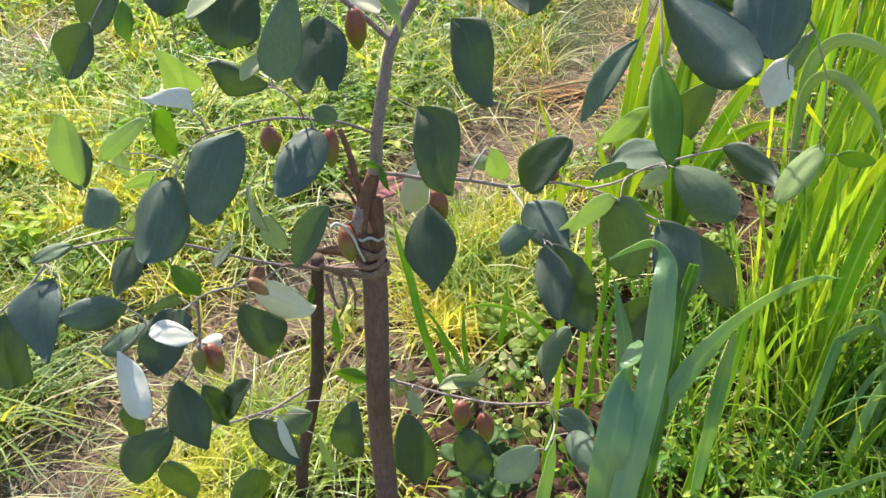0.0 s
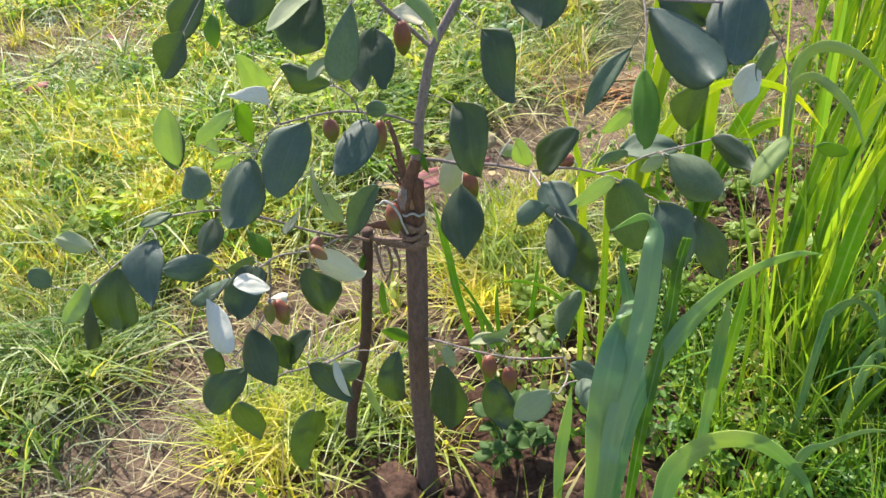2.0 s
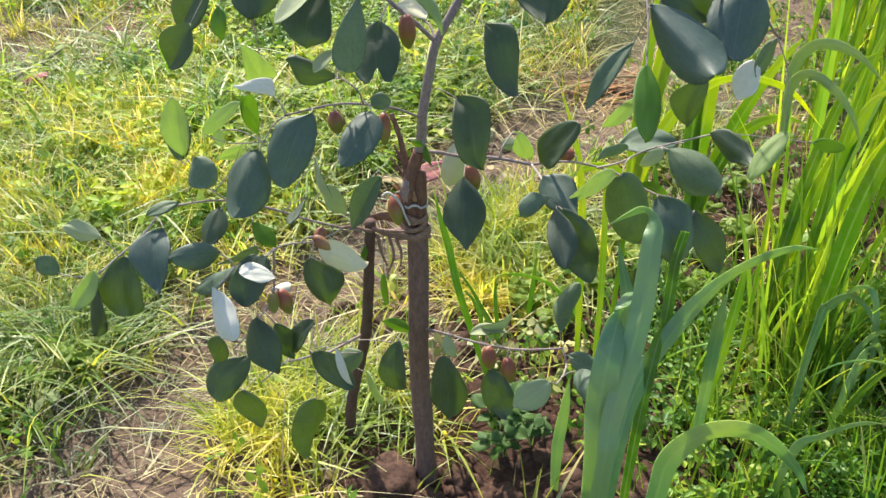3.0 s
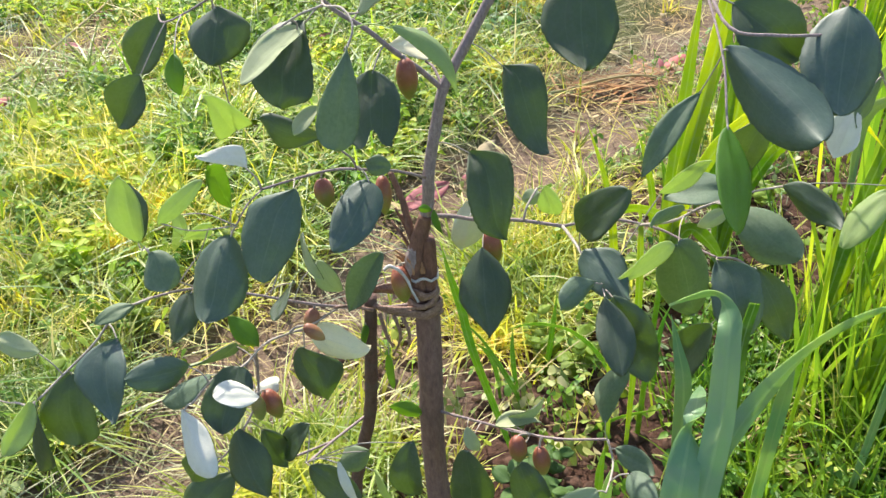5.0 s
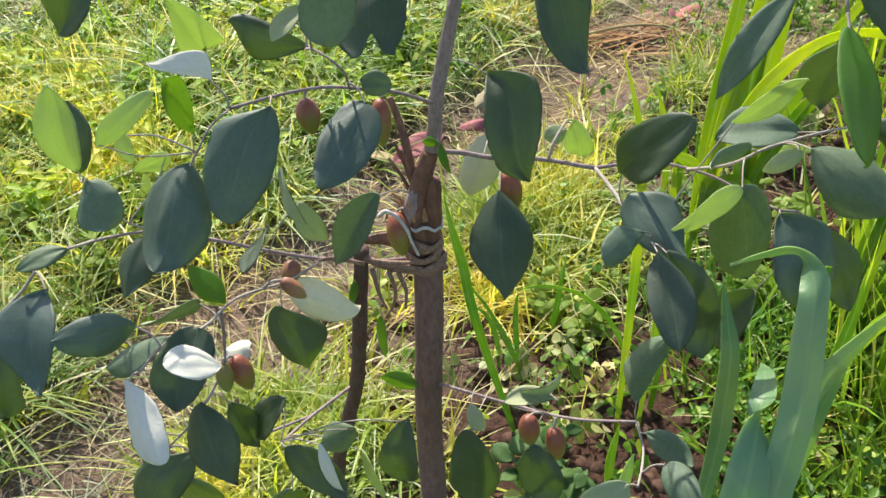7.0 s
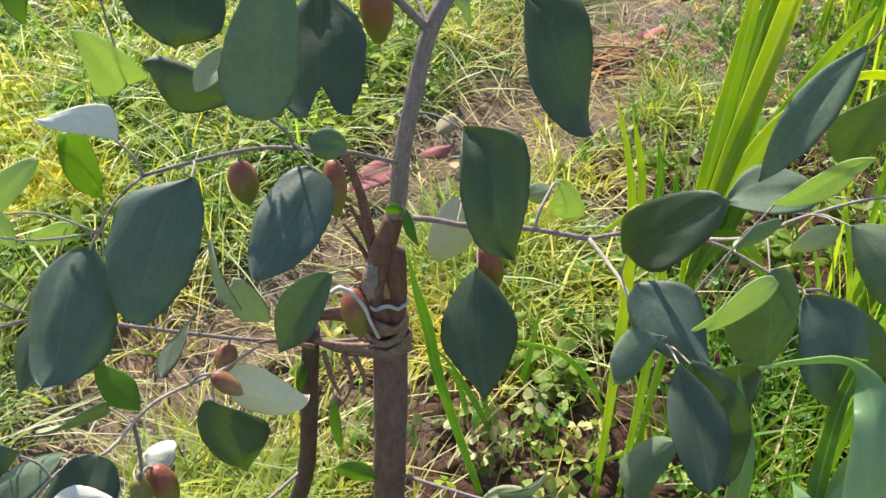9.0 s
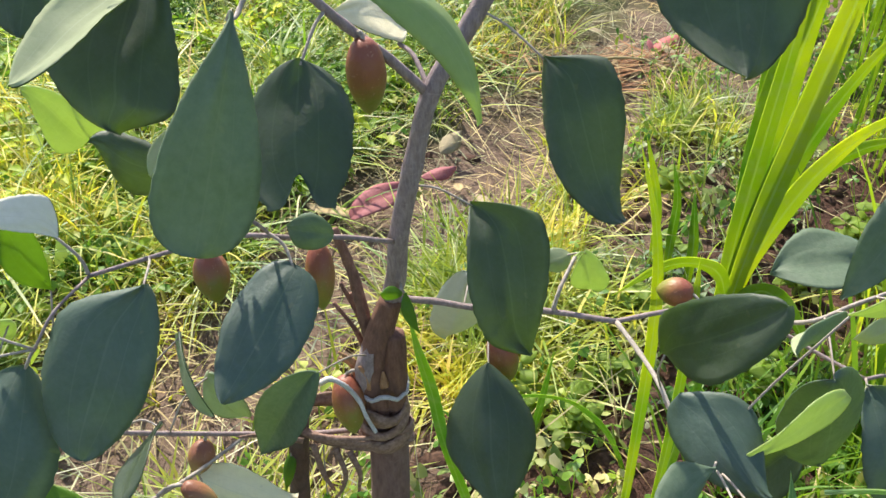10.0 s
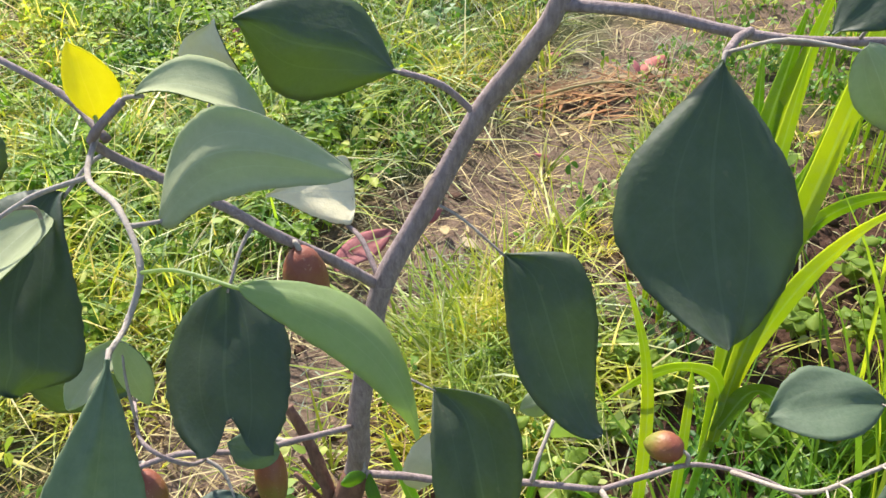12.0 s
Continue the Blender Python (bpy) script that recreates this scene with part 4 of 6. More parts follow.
leaf("w", (-0.0684, 0.5187, 0.6084), (-0.0245, 0.5081, 0.6256), 0.0176, 0, (0.0088, 0.50, 0.50, 0.70), (0.0088, 0.50, 0.50, 0.70), bow=-0.22)
leaf("w", (-0.0817, 0.5545, 0.6202), (-0.0506, 0.5465, 0.6178), 0.0136, -38, (0.0039, 0.70, 0.60, 0.75), (0.0098, 0.45, 0.60, 0.40))
leaf("g", (-0.320, 0.430, 0.398), (-0.334, 0.430, 0.413), 0.016, 20)
leaf("b", (-0.217, 0.600, 0.556), (-0.216, 0.590, 0.530), 0.019, 25)
leaf("b", (0.284, 0.610, 0.435), (0.308, 0.600, 0.435), 0.0130, 20)
leaf("d", (0.097, 0.565, 0.638), (0.080, 0.555, 0.629), 0.0150, 15)
fruit("ripe", (-0.115, 0.548, 0.488), (-0.110, 0.537, 0.471), 0.0141)
fruit("ripe", (-0.077, 0.565, 0.480), (-0.076, 0.554, 0.453), 0.0124)
fruit("ripe", (-0.007, 0.569, 0.430), (-0.001, 0.565, 0.403), 0.0145)
fruit("ripe", (-0.077, 0.580, 0.392), (-0.072, 0.566, 0.365), 0.0166)
fruit("ripe", (-0.054, 0.571, 0.561), (-0.054, 0.573, 0.530), 0.0150)
fruit("red", (-0.142, 0.561, 0.365), (-0.146, 0.552, 0.350), 0.0134)
fruit("red", (-0.141, 0.526, 0.378), (-0.126, 0.524, 0.365), 0.0105)
fruit("ripe", (-0.170, 0.499, 0.340), (-0.161, 0.494, 0.315), 0.0149)
fruit("green", (-0.171, 0.486, 0.347), (-0.171, 0.483, 0.324), 0.0111)
fruit("ripe", (0.010, 0.537, 0.252), (0.012, 0.534, 0.224), 0.0160)
fruit("ripe", (0.028, 0.539, 0.238), (0.032, 0.534, 0.208), 0.0154)
fruit("ripe", (0.084, 0.603, 0.422), (0.068, 0.611, 0.418), 0.0145)
fruit("green", (0.061, 0.529, 0.429), (0.064, 0.523, 0.413), 0.0083)

# a small green shoot beside the stem and buds on the twigs
for p, q, w in (((-0.046, 0.580, 0.440), (-0.040, 0.572, 0.424), 0.006), ((-0.047, 0.579, 0.441), (-0.055, 0.570, 0.448), 0.006), ((-0.108, 0.578, 0.335), (-0.112, 0.570, 0.315), 0.007), ((-0.094, 0.580, 0.300), (-0.092, 0.572, 0.268), 0.009)):
    leaf("b", p, q, w, 20)


# ---- stake, ties ----
support_stick = tagged(new("support_stick", tube("support_stick", [(-0.172, 0.640, -0.03), (-0.162, 0.632, 0.06), (-0.139, 0.616, 0.15), (-0.124, 0.604, 0.21), (-0.112, 0.590, 0.285), (-0.101, 0.576, 0.362)], 0.0068, 0.0050, stick_bark, 12, 6, 0.08, 1.0, 0.12)), "thin dark stick tied to the sapling as a prop", "stick")


def loop_points(cx, cy, z, a, b, tilt, turn, n=18, phase=0.0):
    pts = []
    for k in range(n + 1):
        t = 2 * math.pi * k / n + phase
        x, y = a * math.cos(t), b * math.sin(t)
        pts.append((cx + x * math.cos(turn) - y * math.sin(turn), cy + x * math.sin(turn) + y * math.cos(turn), z + tilt * x + 0.0022 * math.sin(3 * t + phase) + 0.0012 * math.sin(7 * t + 2 * phase)))
    return pts


def strip_loop(cx, cy, z, a, b, high, tilt, phase, bow=0.0):
    """A flat strip wound once round: its height stands upright, its thickness lies outward."""
    n, verts, quads = 40, [], []
    for k in range(n):
        t = 2 * math.pi * k / n
        c, s = math.cos(t), math.sin(t)
        mid = z + tilt * a * c + 0.0016 * math.sin(2 * t + phase) + bow * s
        fat = 0.0012 + 0.0006 * noise.noise(Vector((3 * c, 3 * s, phase)))
        tall = high / 2 * (1 + 0.25 * math.sin(3 * t + 2 * phase) + 0.15 * noise.noise(Vector((6 * c, 6 * s, 2 * phase))))
        for out_by, dz in ((0, -tall), (fat, -tall * 0.8), (fat * 1.6, 0), (fat, tall * 0.8), (0, tall), (-0.0004, 0)):
            verts.append((cx + (a + out_by) * c, cy + (b + out_by) * s, mid + dz))
    for k in range(n):
        for q in range(6):
            quads.append((6 * k + q, 6 * ((k + 1) % n) + q, 6 * ((k + 1) % n) + (q + 1) % 6, 6 * k + (q + 1) % 6))
    return mesh_of("strip", verts, quads, [twine_fibre])


twine = thing("bark_strip_tie", (0, 0, 0), "flat brown fibre strips wound round stem and stick", "tie")
for cx, a, b, z, high, tilt, phase, bow in ((-0.0605, 0.0108, 0.0110, 0.3675, 0.0075, -0.10, 0.3, 0.0), (-0.0605, 0.0112, 0.0114, 0.3590, 0.0070, 0.16, 1.4, 0.001), (-0.0605, 0.0114, 0.0116, 0.3490, 0.0085, -0.08, 2.2, 0.0), (-0.0775, 0.0300, 0.0120, 0.3535, 0.0055, -0.16, 0.8, 0.002), (-0.0780, 0.0310, 0.0125, 0.3510, 0.0045, -0.26, 3.1, -0.002), (-0.0770, 0.0295, 0.0128, 0.3560, 0.0035, -0.05, 4.0, 0.001)):
    part("strip", strip_loop(cx, 0.583, z, a, b, high, tilt, phase, bow), twine)
for pts in ([(-0.083, 0.568, 0.351), (-0.079, 0.565, 0.338), (-0.081, 0.566, 0.324), (-0.088, 0.569, 0.308)], [(-0.098, 0.568, 0.356), (-0.116, 0.566, 0.362), (-0.128, 0.566, 0.360)], [(-0.076, 0.568, 0.349), (-0.072, 0.566, 0.336), (-0.074, 0.568, 0.318)], [(-0.094, 0.571, 0.350), (-0.091, 0.569, 0.330), (-0.087, 0.570, 0.316)]):
    part("loose_end", tube("loose_end", pts, 0.0017, 0.0008, twine_fibre, 6, 5, 0, 0.5, 0.3), twine)

cord = thing("white_string", (0, 0, 0), "white cotton string tied round the graft", "string")
part("loop", tube("loop", loop_points(-0.060, 0.584, 0.3805, 0.0118, 0.0122, -0.10, 0.2, 18), 0.0011, 0.0011, string_cotton, 8, 2, 0.0, 1.0, 0.25), cord)
part("tail", tube("tail", [(-0.086, 0.572, 0.392), (-0.081, 0.570, 0.397), (-0.074, 0.569, 0.393), (-0.069, 0.569, 0.384), (-0.066, 0.567, 0.376), (-0.062, 0.566, 0.366)], 0.0013, 0.0009, string_cotton, 8, 5, 0.1, 1.0, 0.3), cord)


# ---- broad-bladed sorghum ----
def blade(points, width, parent, twist=0.0, fold=0.18, tip=1.0, mat=None):
    """A strap-shaped blade along the points: sheathed at its foot, channelled along the midrib, wavy at the edges."""
    line = spline(points, 9)
    n, cols, verts, quads, uv = len(line), 6, [], [], []
    seed = points[0][0] * 91 + points[-1][2] * 37
    for face in (0, 1):
        for i, c in enumerate(line):
            s = i / (n - 1)
            d = (line[min(i + 1, n - 1)] - line[max(i - 1, 0)]).normalized()
            side = d.cross(Vector((0.15, 1.0, 0.25))).normalized()
            side.rotate(Matrix.Rotation(radians(twist) * s, 3, d))
            up = side.cross(d)
            half = width / 2 * (0.55 + 0.45 * min(1, s * 3.2)) * max(0.04, (1 - max(0, (s - 0.45) / 0.55) ** 1.7 * tip))
            for j in range(cols + 1):
                u = 2 * j / cols - 1
                ripple = 0.05 * width * math.sin(14 * s + seed + 1.5 * u) * u * u
                p = c + side * u * half + up * (fold * half * abs(u) + ripple) - up * face * 0.0004
                verts.append(tuple(p))
                uv.append((0.5 + 0.5 * u, s))
    m, w = n * (cols + 1), cols + 1
    for i in range(n - 1):
        for j in range(cols):
            a = i * w + j
            quads += [(a, a + 1, a + 1 + w, a + w), (m + a, m + a + w, m + a + w + 1, m + a + 1)]
    return part("blade", mesh_of("blade", verts, quads, [mat or broad_blades], None, uv), parent)


def stalk_of(points, r0, r1, parent):
    return part("stalk", tube("stalk", points, r0, r1, broad_blades, 8, 5), parent)


def clump(at, words="tall clump of broad green sorghum"):
    return thing("sorghum_plant", at, words, "plant", "broad sorghum beside the sapling")


def rel(at, *points):
    return [tuple(Vector(p) - Vector(at)) for p in points]


base1 = (0.105, 0.39, 0.0)
c1 = clump(base1, "bent broad-bladed sorghum, blades tinted grey-green for shade and sky sheen")
blade(rel(base1, (0.085, 0.350, -0.010), (0.107, 0.360, 0.265), (0.112, 0.375, 0.320), (0.123, 0.400, 0.359), (0.131, 0.420, 0.393), (0.136, 0.445, 0.426), (0.138, 0.460, 0.440), (0.133, 0.475, 0.445), (0.123, 0.488, 0.433), (0.111, 0.500, 0.417)), 0.0165, c1, 8, 0.2, 1.0, shade_tint_blades)
blade(rel(base1, (0.095, 0.360, -0.010), (0.103, 0.370, 0.255), (0.104, 0.385, 0.327), (0.109, 0.400, 0.366), (0.116, 0.424, 0.384), (0.125, 0.452, 0.384), (0.132, 0.480, 0.366)), 0.0205, c1, 4, 0.10, 1.0, shade_tint_blades)
blade(rel(base1, (0.115, 0.430, -0.010), (0.122, 0.420, 0.214), (0.139, 0.460, 0.275), (0.169, 0.500, 0.306), (0.202, 0.525, 0.336), (0.237, 0.550, 0.348), (0.276, 0.575, 0.348), (0.305, 0.595, 0.336)), 0.0170, c1, -12, 0.22, 1.0, shade_tint_blades)
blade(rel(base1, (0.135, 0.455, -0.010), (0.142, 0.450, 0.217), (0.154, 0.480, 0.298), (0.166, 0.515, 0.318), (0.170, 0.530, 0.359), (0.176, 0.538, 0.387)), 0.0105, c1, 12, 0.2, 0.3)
blade(rel(base1, (0.118, 0.500, -0.010), (0.134, 0.520, 0.215), (0.136, 0.530, 0.275), (0.134, 0.535, 0.316), (0.129, 0.540, 0.341), (0.122, 0.545, 0.371)), 0.0135, c1, 20, 0.25, 1.0, sky_tint_blades)
blade(rel(base1, (0.140, 0.400, -0.010), (0.157, 0.400, 0.214), (0.164, 0.400, 0.264), (0.185, 0.402, 0.291), (0.211, 0.406, 0.294), (0.238, 0.412, 0.277), (0.267, 0.420, 0.240), (0.285, 0.425, 0.203)), 0.0200, c1, -15, 0.14, 1.0, shade_tint_blades)

base2 = (0.235, 0.62, 0.0)
c2 = clump(base2, "short sorghum shoot tinted blue-green for shade")
blade(rel(base2, (0.235, 0.620, -0.010), (0.232, 0.600, 0.191), (0.230, 0.590, 0.250), (0.230, 0.586, 0.287)), 0.0130, c2, 10, 0.2, 0.9, shade_tint_blades)
blade(rel(base2, (0.225, 0.630, 0.0), (0.250, 0.650, 0.12), (0.262, 0.660, 0.22), (0.266, 0.670, 0.28)), 0.012, c2, 10)
base6 = (0.080, 0.57, 0.0)
c6 = clump(base6, "short sorghum shoot tinted blue-green for shade")
blade(rel(base6, (0.080, 0.570, -0.010), (0.081, 0.565, 0.084), (0.086, 0.560, 0.149), (0.089, 0.557, 0.189)), 0.0125, c6, 10, 0.2, 0.9, shade_tint_blades)
base7 = (0.29, 0.70, 0.0)
c7 = clump(base7, "tall sorghum arching over, blades tinted grey for sky sheen")
stalk_of(rel(base7, (0.296, 0.730, -0.010), (0.292, 0.712, 0.200), (0.284, 0.695, 0.360), (0.277, 0.680, 0.462)), 0.0024, 0.0017, c7)
blade(rel(base7, (0.282, 0.690, 0.400), (0.275, 0.677, 0.470), (0.284, 0.670, 0.496), (0.302, 0.666, 0.500), (0.326, 0.665, 0.489), (0.350, 0.665, 0.466)), 0.0110, c7, -12, 0.2, 1.0, sky_tint_blades)
blade(rel(base7, (0.284, 0.692, 0.380), (0.273, 0.668, 0.455), (0.281, 0.655, 0.478), (0.300, 0.648, 0.470), (0.322, 0.648, 0.446), (0.340, 0.650, 0.410)), 0.0090, c7, -15, 0.2, 1.0, sky_tint_blades)
base8 = (0.36, 0.68, 0.0)
c8 = clump(base8, "sorghum with broad bright blades arching outward")
blade(rel(base8, (0.385, 0.780, -0.010), (0.387, 0.760, 0.161), (0.390, 0.750, 0.261), (0.398, 0.745, 0.333), (0.406, 0.740, 0.375), (0.427, 0.735, 0.408)), 0.0200, c8, -10, 0.2, 0.9)
blade(rel(base8, (0.345, 0.665, -0.010), (0.346, 0.655, 0.199), (0.351, 0.650, 0.229), (0.364, 0.645, 0.246), (0.382, 0.645, 0.235), (0.399, 0.645, 0.208)), 0.0110, c8, 10, 0.2, 1.0, sky_tint_blades)
blade(rel(base8, (0.310, 0.570, -0.010), (0.319, 0.560, 0.110), (0.342, 0.560, 0.133), (0.370, 0.560, 0.153), (0.400, 0.560, 0.157)), 0.0120, c8, 10, 0.2, 1.0, sky_tint_blades)

base3 = (0.145, 0.755, 0.0)
c3 = clump(base3, "tall clump of arching broad green sorghum")
stalk_of(rel(base3, (0.142, 0.765, -0.01), (0.145, 0.752, 0.14), (0.150, 0.738, 0.30)), 0.0032, 0.0026, c3)
blade(rel(base3, (0.150, 0.738, 0.26), (0.154, 0.735, 0.34), (0.163, 0.728, 0.43), (0.172, 0.722, 0.52), (0.184, 0.720, 0.62), (0.205, 0.720, 0.70)), 0.014, c3, 15)
blade(rel(base3, (0.149, 0.740, 0.25), (0.156, 0.745, 0.34), (0.172, 0.748, 0.44), (0.192, 0.750, 0.54), (0.222, 0.752, 0.62)), 0.012, c3, -12)
blade(rel(base3, (0.148, 0.745, 0.24), (0.150, 0.748, 0.35), (0.156, 0.752, 0.46), (0.160, 0.752, 0.54)), 0.012, c3, 10)
blade(rel(base3, (0.150, 0.738, 0.28), (0.163, 0.744, 0.335), (0.190, 0.748, 0.397), (0.237, 0.764, 0.425), (0.300, 0.780, 0.410), (0.35, 0.79, 0.36)), 0.014, c3, 20)
blade(rel(base3, (0.150, 0.738, 0.30), (0.138, 0.732, 0.330), (0.118, 0.727, 0.342), (0.096, 0.722, 0.340), (0.070, 0.720, 0.320)), 0.011, c3, 10)
blade(rel(base3, (0.150, 0.738, 0.27), (0.165, 0.732, 0.315), (0.185, 0.725, 0.305), (0.206, 0.720, 0.272)), 0.016, c3, 10)

base9 = (0.285, 1.08, 0.0)
c9 = clump(base9, "tall fan of broad sunlit sorghum blades in red soil")
blade(rel(base9, (0.285, 1.080, -0.010), (0.282, 1.075, 0.110), (0.277, 1.060, 0.202), (0.278, 1.050, 0.315), (0.282, 1.040, 0.390), (0.288, 1.030, 0.460)), 0.026, c9, 8, 0.25, 0.9)
blade(rel(base9, (0.285, 1.080, -0.010), (0.276, 1.070, 0.106), (0.265, 1.060, 0.188), (0.262, 1.050, 0.291), (0.270, 1.050, 0.370), (0.272, 1.040, 0.429)), 0.022, c9, -10, 0.25, 0.9)
blade(rel(base9, (0.285, 1.080, -0.010), (0.289, 1.060, 0.091), (0.299, 1.040, 0.160), (0.317, 1.020, 0.225), (0.337, 1.000, 0.262), (0.365, 0.990, 0.276), (0.391, 0.980, 0.273)), 0.017, c9, -15, 0.25, 0.9)
blade(rel(base9, (0.285, 1.080, -0.010), (0.295, 1.080, 0.091), (0.313, 1.090, 0.161), (0.343, 1.100, 0.239), (0.376, 1.110, 0.297), (0.406, 1.120, 0.335)), 0.024, c9, 12, 0.25, 0.9)
blade(rel(base9, (0.285, 1.080, -0.010), (0.282, 1.090, 0.083), (0.280, 1.100, 0.190), (0.276, 1.110, 0.284), (0.272, 1.120, 0.357)), 0.018, c9, 10, 0.25, 0.9)
base10 = (0.20, 1.16, 0.0)
c10 = clump(base10, "short upright sorghum seedlings in red soil")
blade(rel(base10, (0.199, 1.150, -0.010), (0.199, 1.150, 0.078), (0.186, 1.150, 0.142), (0.172, 1.150, 0.191)), 0.01, c10, 10, 0.2)
blade(rel(base10, (0.212, 1.120, -0.010), (0.212, 1.120, 0.075), (0.211, 1.120, 0.124), (0.199, 1.120, 0.177)), 0.011, c10, 10, 0.2)
blade(rel(base10, (0.231, 1.090, -0.010), (0.231, 1.090, 0.066), (0.227, 1.090, 0.106), (0.219, 1.090, 0.160)), 0.012, c10, 10, 0.2)

base11 = (0.37, 0.87, 0.0)
c11 = clump(base11, "tall upright sorghum with bright sunlit blades")
for k, (x, y, dx, dy, high, wide) in enumerate(((0.352, 0.860, 0.035, -0.020, 0.40, 0.014), (0.366, 0.880, 0.060, 0.005, 0.34, 0.015), (0.390, 0.862, 0.020, -0.010, 0.43, 0.012), (0.402, 0.890, 0.075, -0.030, 0.36, 0.013))):
    blade(rel(base11, (x, y, -0.010), (x + 0.15 * dx, y + 0.15 * dy, 0.35 * high), (x + 0.45 * dx, y + 0.45 * dy, 0.70 * high), (x + dx, y + dy, high), (x + 1.5 * dx, y + 1.5 * dy, 1.08 * high)), wide, c11, 10 * (k - 2))
base4 = (0.105, 0.725, 0.0)
c4 = clump(base4, "slender upright green sorghum shoots")
blade(rel(base4, (0.104, 0.728, 0.0), (0.102, 0.720, 0.16), (0.098, 0.712, 0.30), (0.088, 0.703, 0.38), (0.068, 0.690, 0.452)), 0.008, c4, 10)
blade(rel(base4, (0.124, 0.725, 0.0), (0.126, 0.720, 0.18), (0.122, 0.715, 0.31), (0.118, 0.712, 0.36)), 0.007, c4, 10)

c5 = clump((-0.01, 0.70, 0.0), "low shoots of broad green grass beside the stem")
base5 = (-0.01, 0.70, 0.0)
for k, (wide, pts) in enumerate((
        (0.0075, ((0.014, 0.805, -0.010), (-0.005, 0.780, 0.070), (-0.028, 0.750, 0.156), (-0.047, 0.720, 0.216))),
        (0.0100, ((0.004, 0.725, -0.010), (-0.035, 0.705, 0.175), (-0.046, 0.702, 0.246), (-0.054, 0.700, 0.289), (-0.060, 0.700, 0.327))),
        (0.0060, ((0.005, 0.815, -0.010), (0.000, 0.800, 0.068), (-0.001, 0.790, 0.117), (0.001, 0.780, 0.152))),
        (0.0065, ((0.132, 0.825, -0.010), (0.102, 0.810, 0.079), (0.069, 0.800, 0.128), (0.039, 0.790, 0.149), (0.014, 0.780, 0.158), (-0.008, 0.770, 0.157))),
        (0.0060, ((0.062, 0.750, 0.001), (0.100, 0.745, 0.040), (0.131, 0.740, 0.062), (0.182, 0.740, 0.075))),
        (0.0085, ((0.092, 0.665, -0.010), (0.090, 0.655, 0.060), (0.093, 0.650, 0.112))),
        (0.0070, ((0.036, 0.865, -0.010), (0.044, 0.850, 0.073), (0.050, 0.830, 0.163))),
        (0.0055, ((-0.019, 0.825, -0.010), (-0.021, 0.800, 0.067), (-0.030, 0.790, 0.108), (-0.043, 0.780, 0.132))),
        (0.0065, ((0.170, 0.845, -0.010), (0.167, 0.830, 0.054), (0.168, 0.820, 0.119), (0.175, 0.810, 0.165))),
)):
    blade(rel(base5, *pts), wide, c5, 8 * (k - 3), mat=shoot_blades)

rng = random.Random(19)
for k in range(9):
    x, y = 0.38 + 0.075 * (k % 4) + rng.uniform(-0.03, 0.03), 0.64 + 0.085 * (k // 4) + rng.uniform(-0.03, 0.03)
    g = clump((x, y, lie(x, y)), "low arching clump of green sorghum")
    for b in range(2):
        h, turn, far = rng.uniform(0.09, 0.19), rng.uniform(-0.6, 2.6), rng.uniform(0.06, 0.13)
        dx, dy = far * math.cos(turn), far * math.sin(turn) * 0.6
        blade([(0, 0, -0.01), (0.12 * dx, 0.12 * dy, 0.5 * h), (0.4 * dx, 0.4 * dy, 0.92 * h), (0.75 * dx, 0.75 * dy, h), (1.15 * dx, 1.15 * dy, 0.85 * h), (1.5 * dx, 1.5 * dy, 0.55 * h)], rng.uniform(0.005, 0.010), g, rng.uniform(-30, 30), 0.18, 1.0, rng.choice((shade_tint_blades, broad_blades)))

rng = random.Random(11)
for k in range(46):
    y = 0.92 + 0.14 * (k // 6) + rng.uniform(-0.05, 0.05)
    x = (0.46 if y < 1.42 else 0.38) + 0.34 * max(0, y - 0.95) + 0.085 * (k % 6) + rng.uniform(-0.03, 0.03)
    g = clump((x, y, lie(x, y)))
    for b in range(rng.randint(2, 4)):
        h, lean, turn = rng.uniform(0.20, 0.42), rng.uniform(0.015, 0.085), rng.uniform(-1.2, 0.9)
        dx, dy, droop = lean * math.sin(turn + 0.6), -lean * 0.5 * math.cos(turn), rng.choice((0.0, 0.03, 0.06, 0.10, 0.35))
        ox, oy = rng.uniform(-0.03, 0.03), rng.uniform(-0.03, 0.03)
        blade([(ox, oy, -0.01), (ox + 0.2 * dx, oy + 0.2 * dy, 0.4 * h), (ox + 0.55 * dx, oy + 0.55 * dy, 0.8 * h), (ox + dx, oy + dy, h), (ox + 1.5 * dx, oy + 1.5 * dy, h * (1 - 0.3 * droop)), (ox + 1.9 * dx, oy + 1.9 * dy, h * (1 - droop))], rng.uniform(0.006, 0.012), g, rng.uniform(-40, 40))


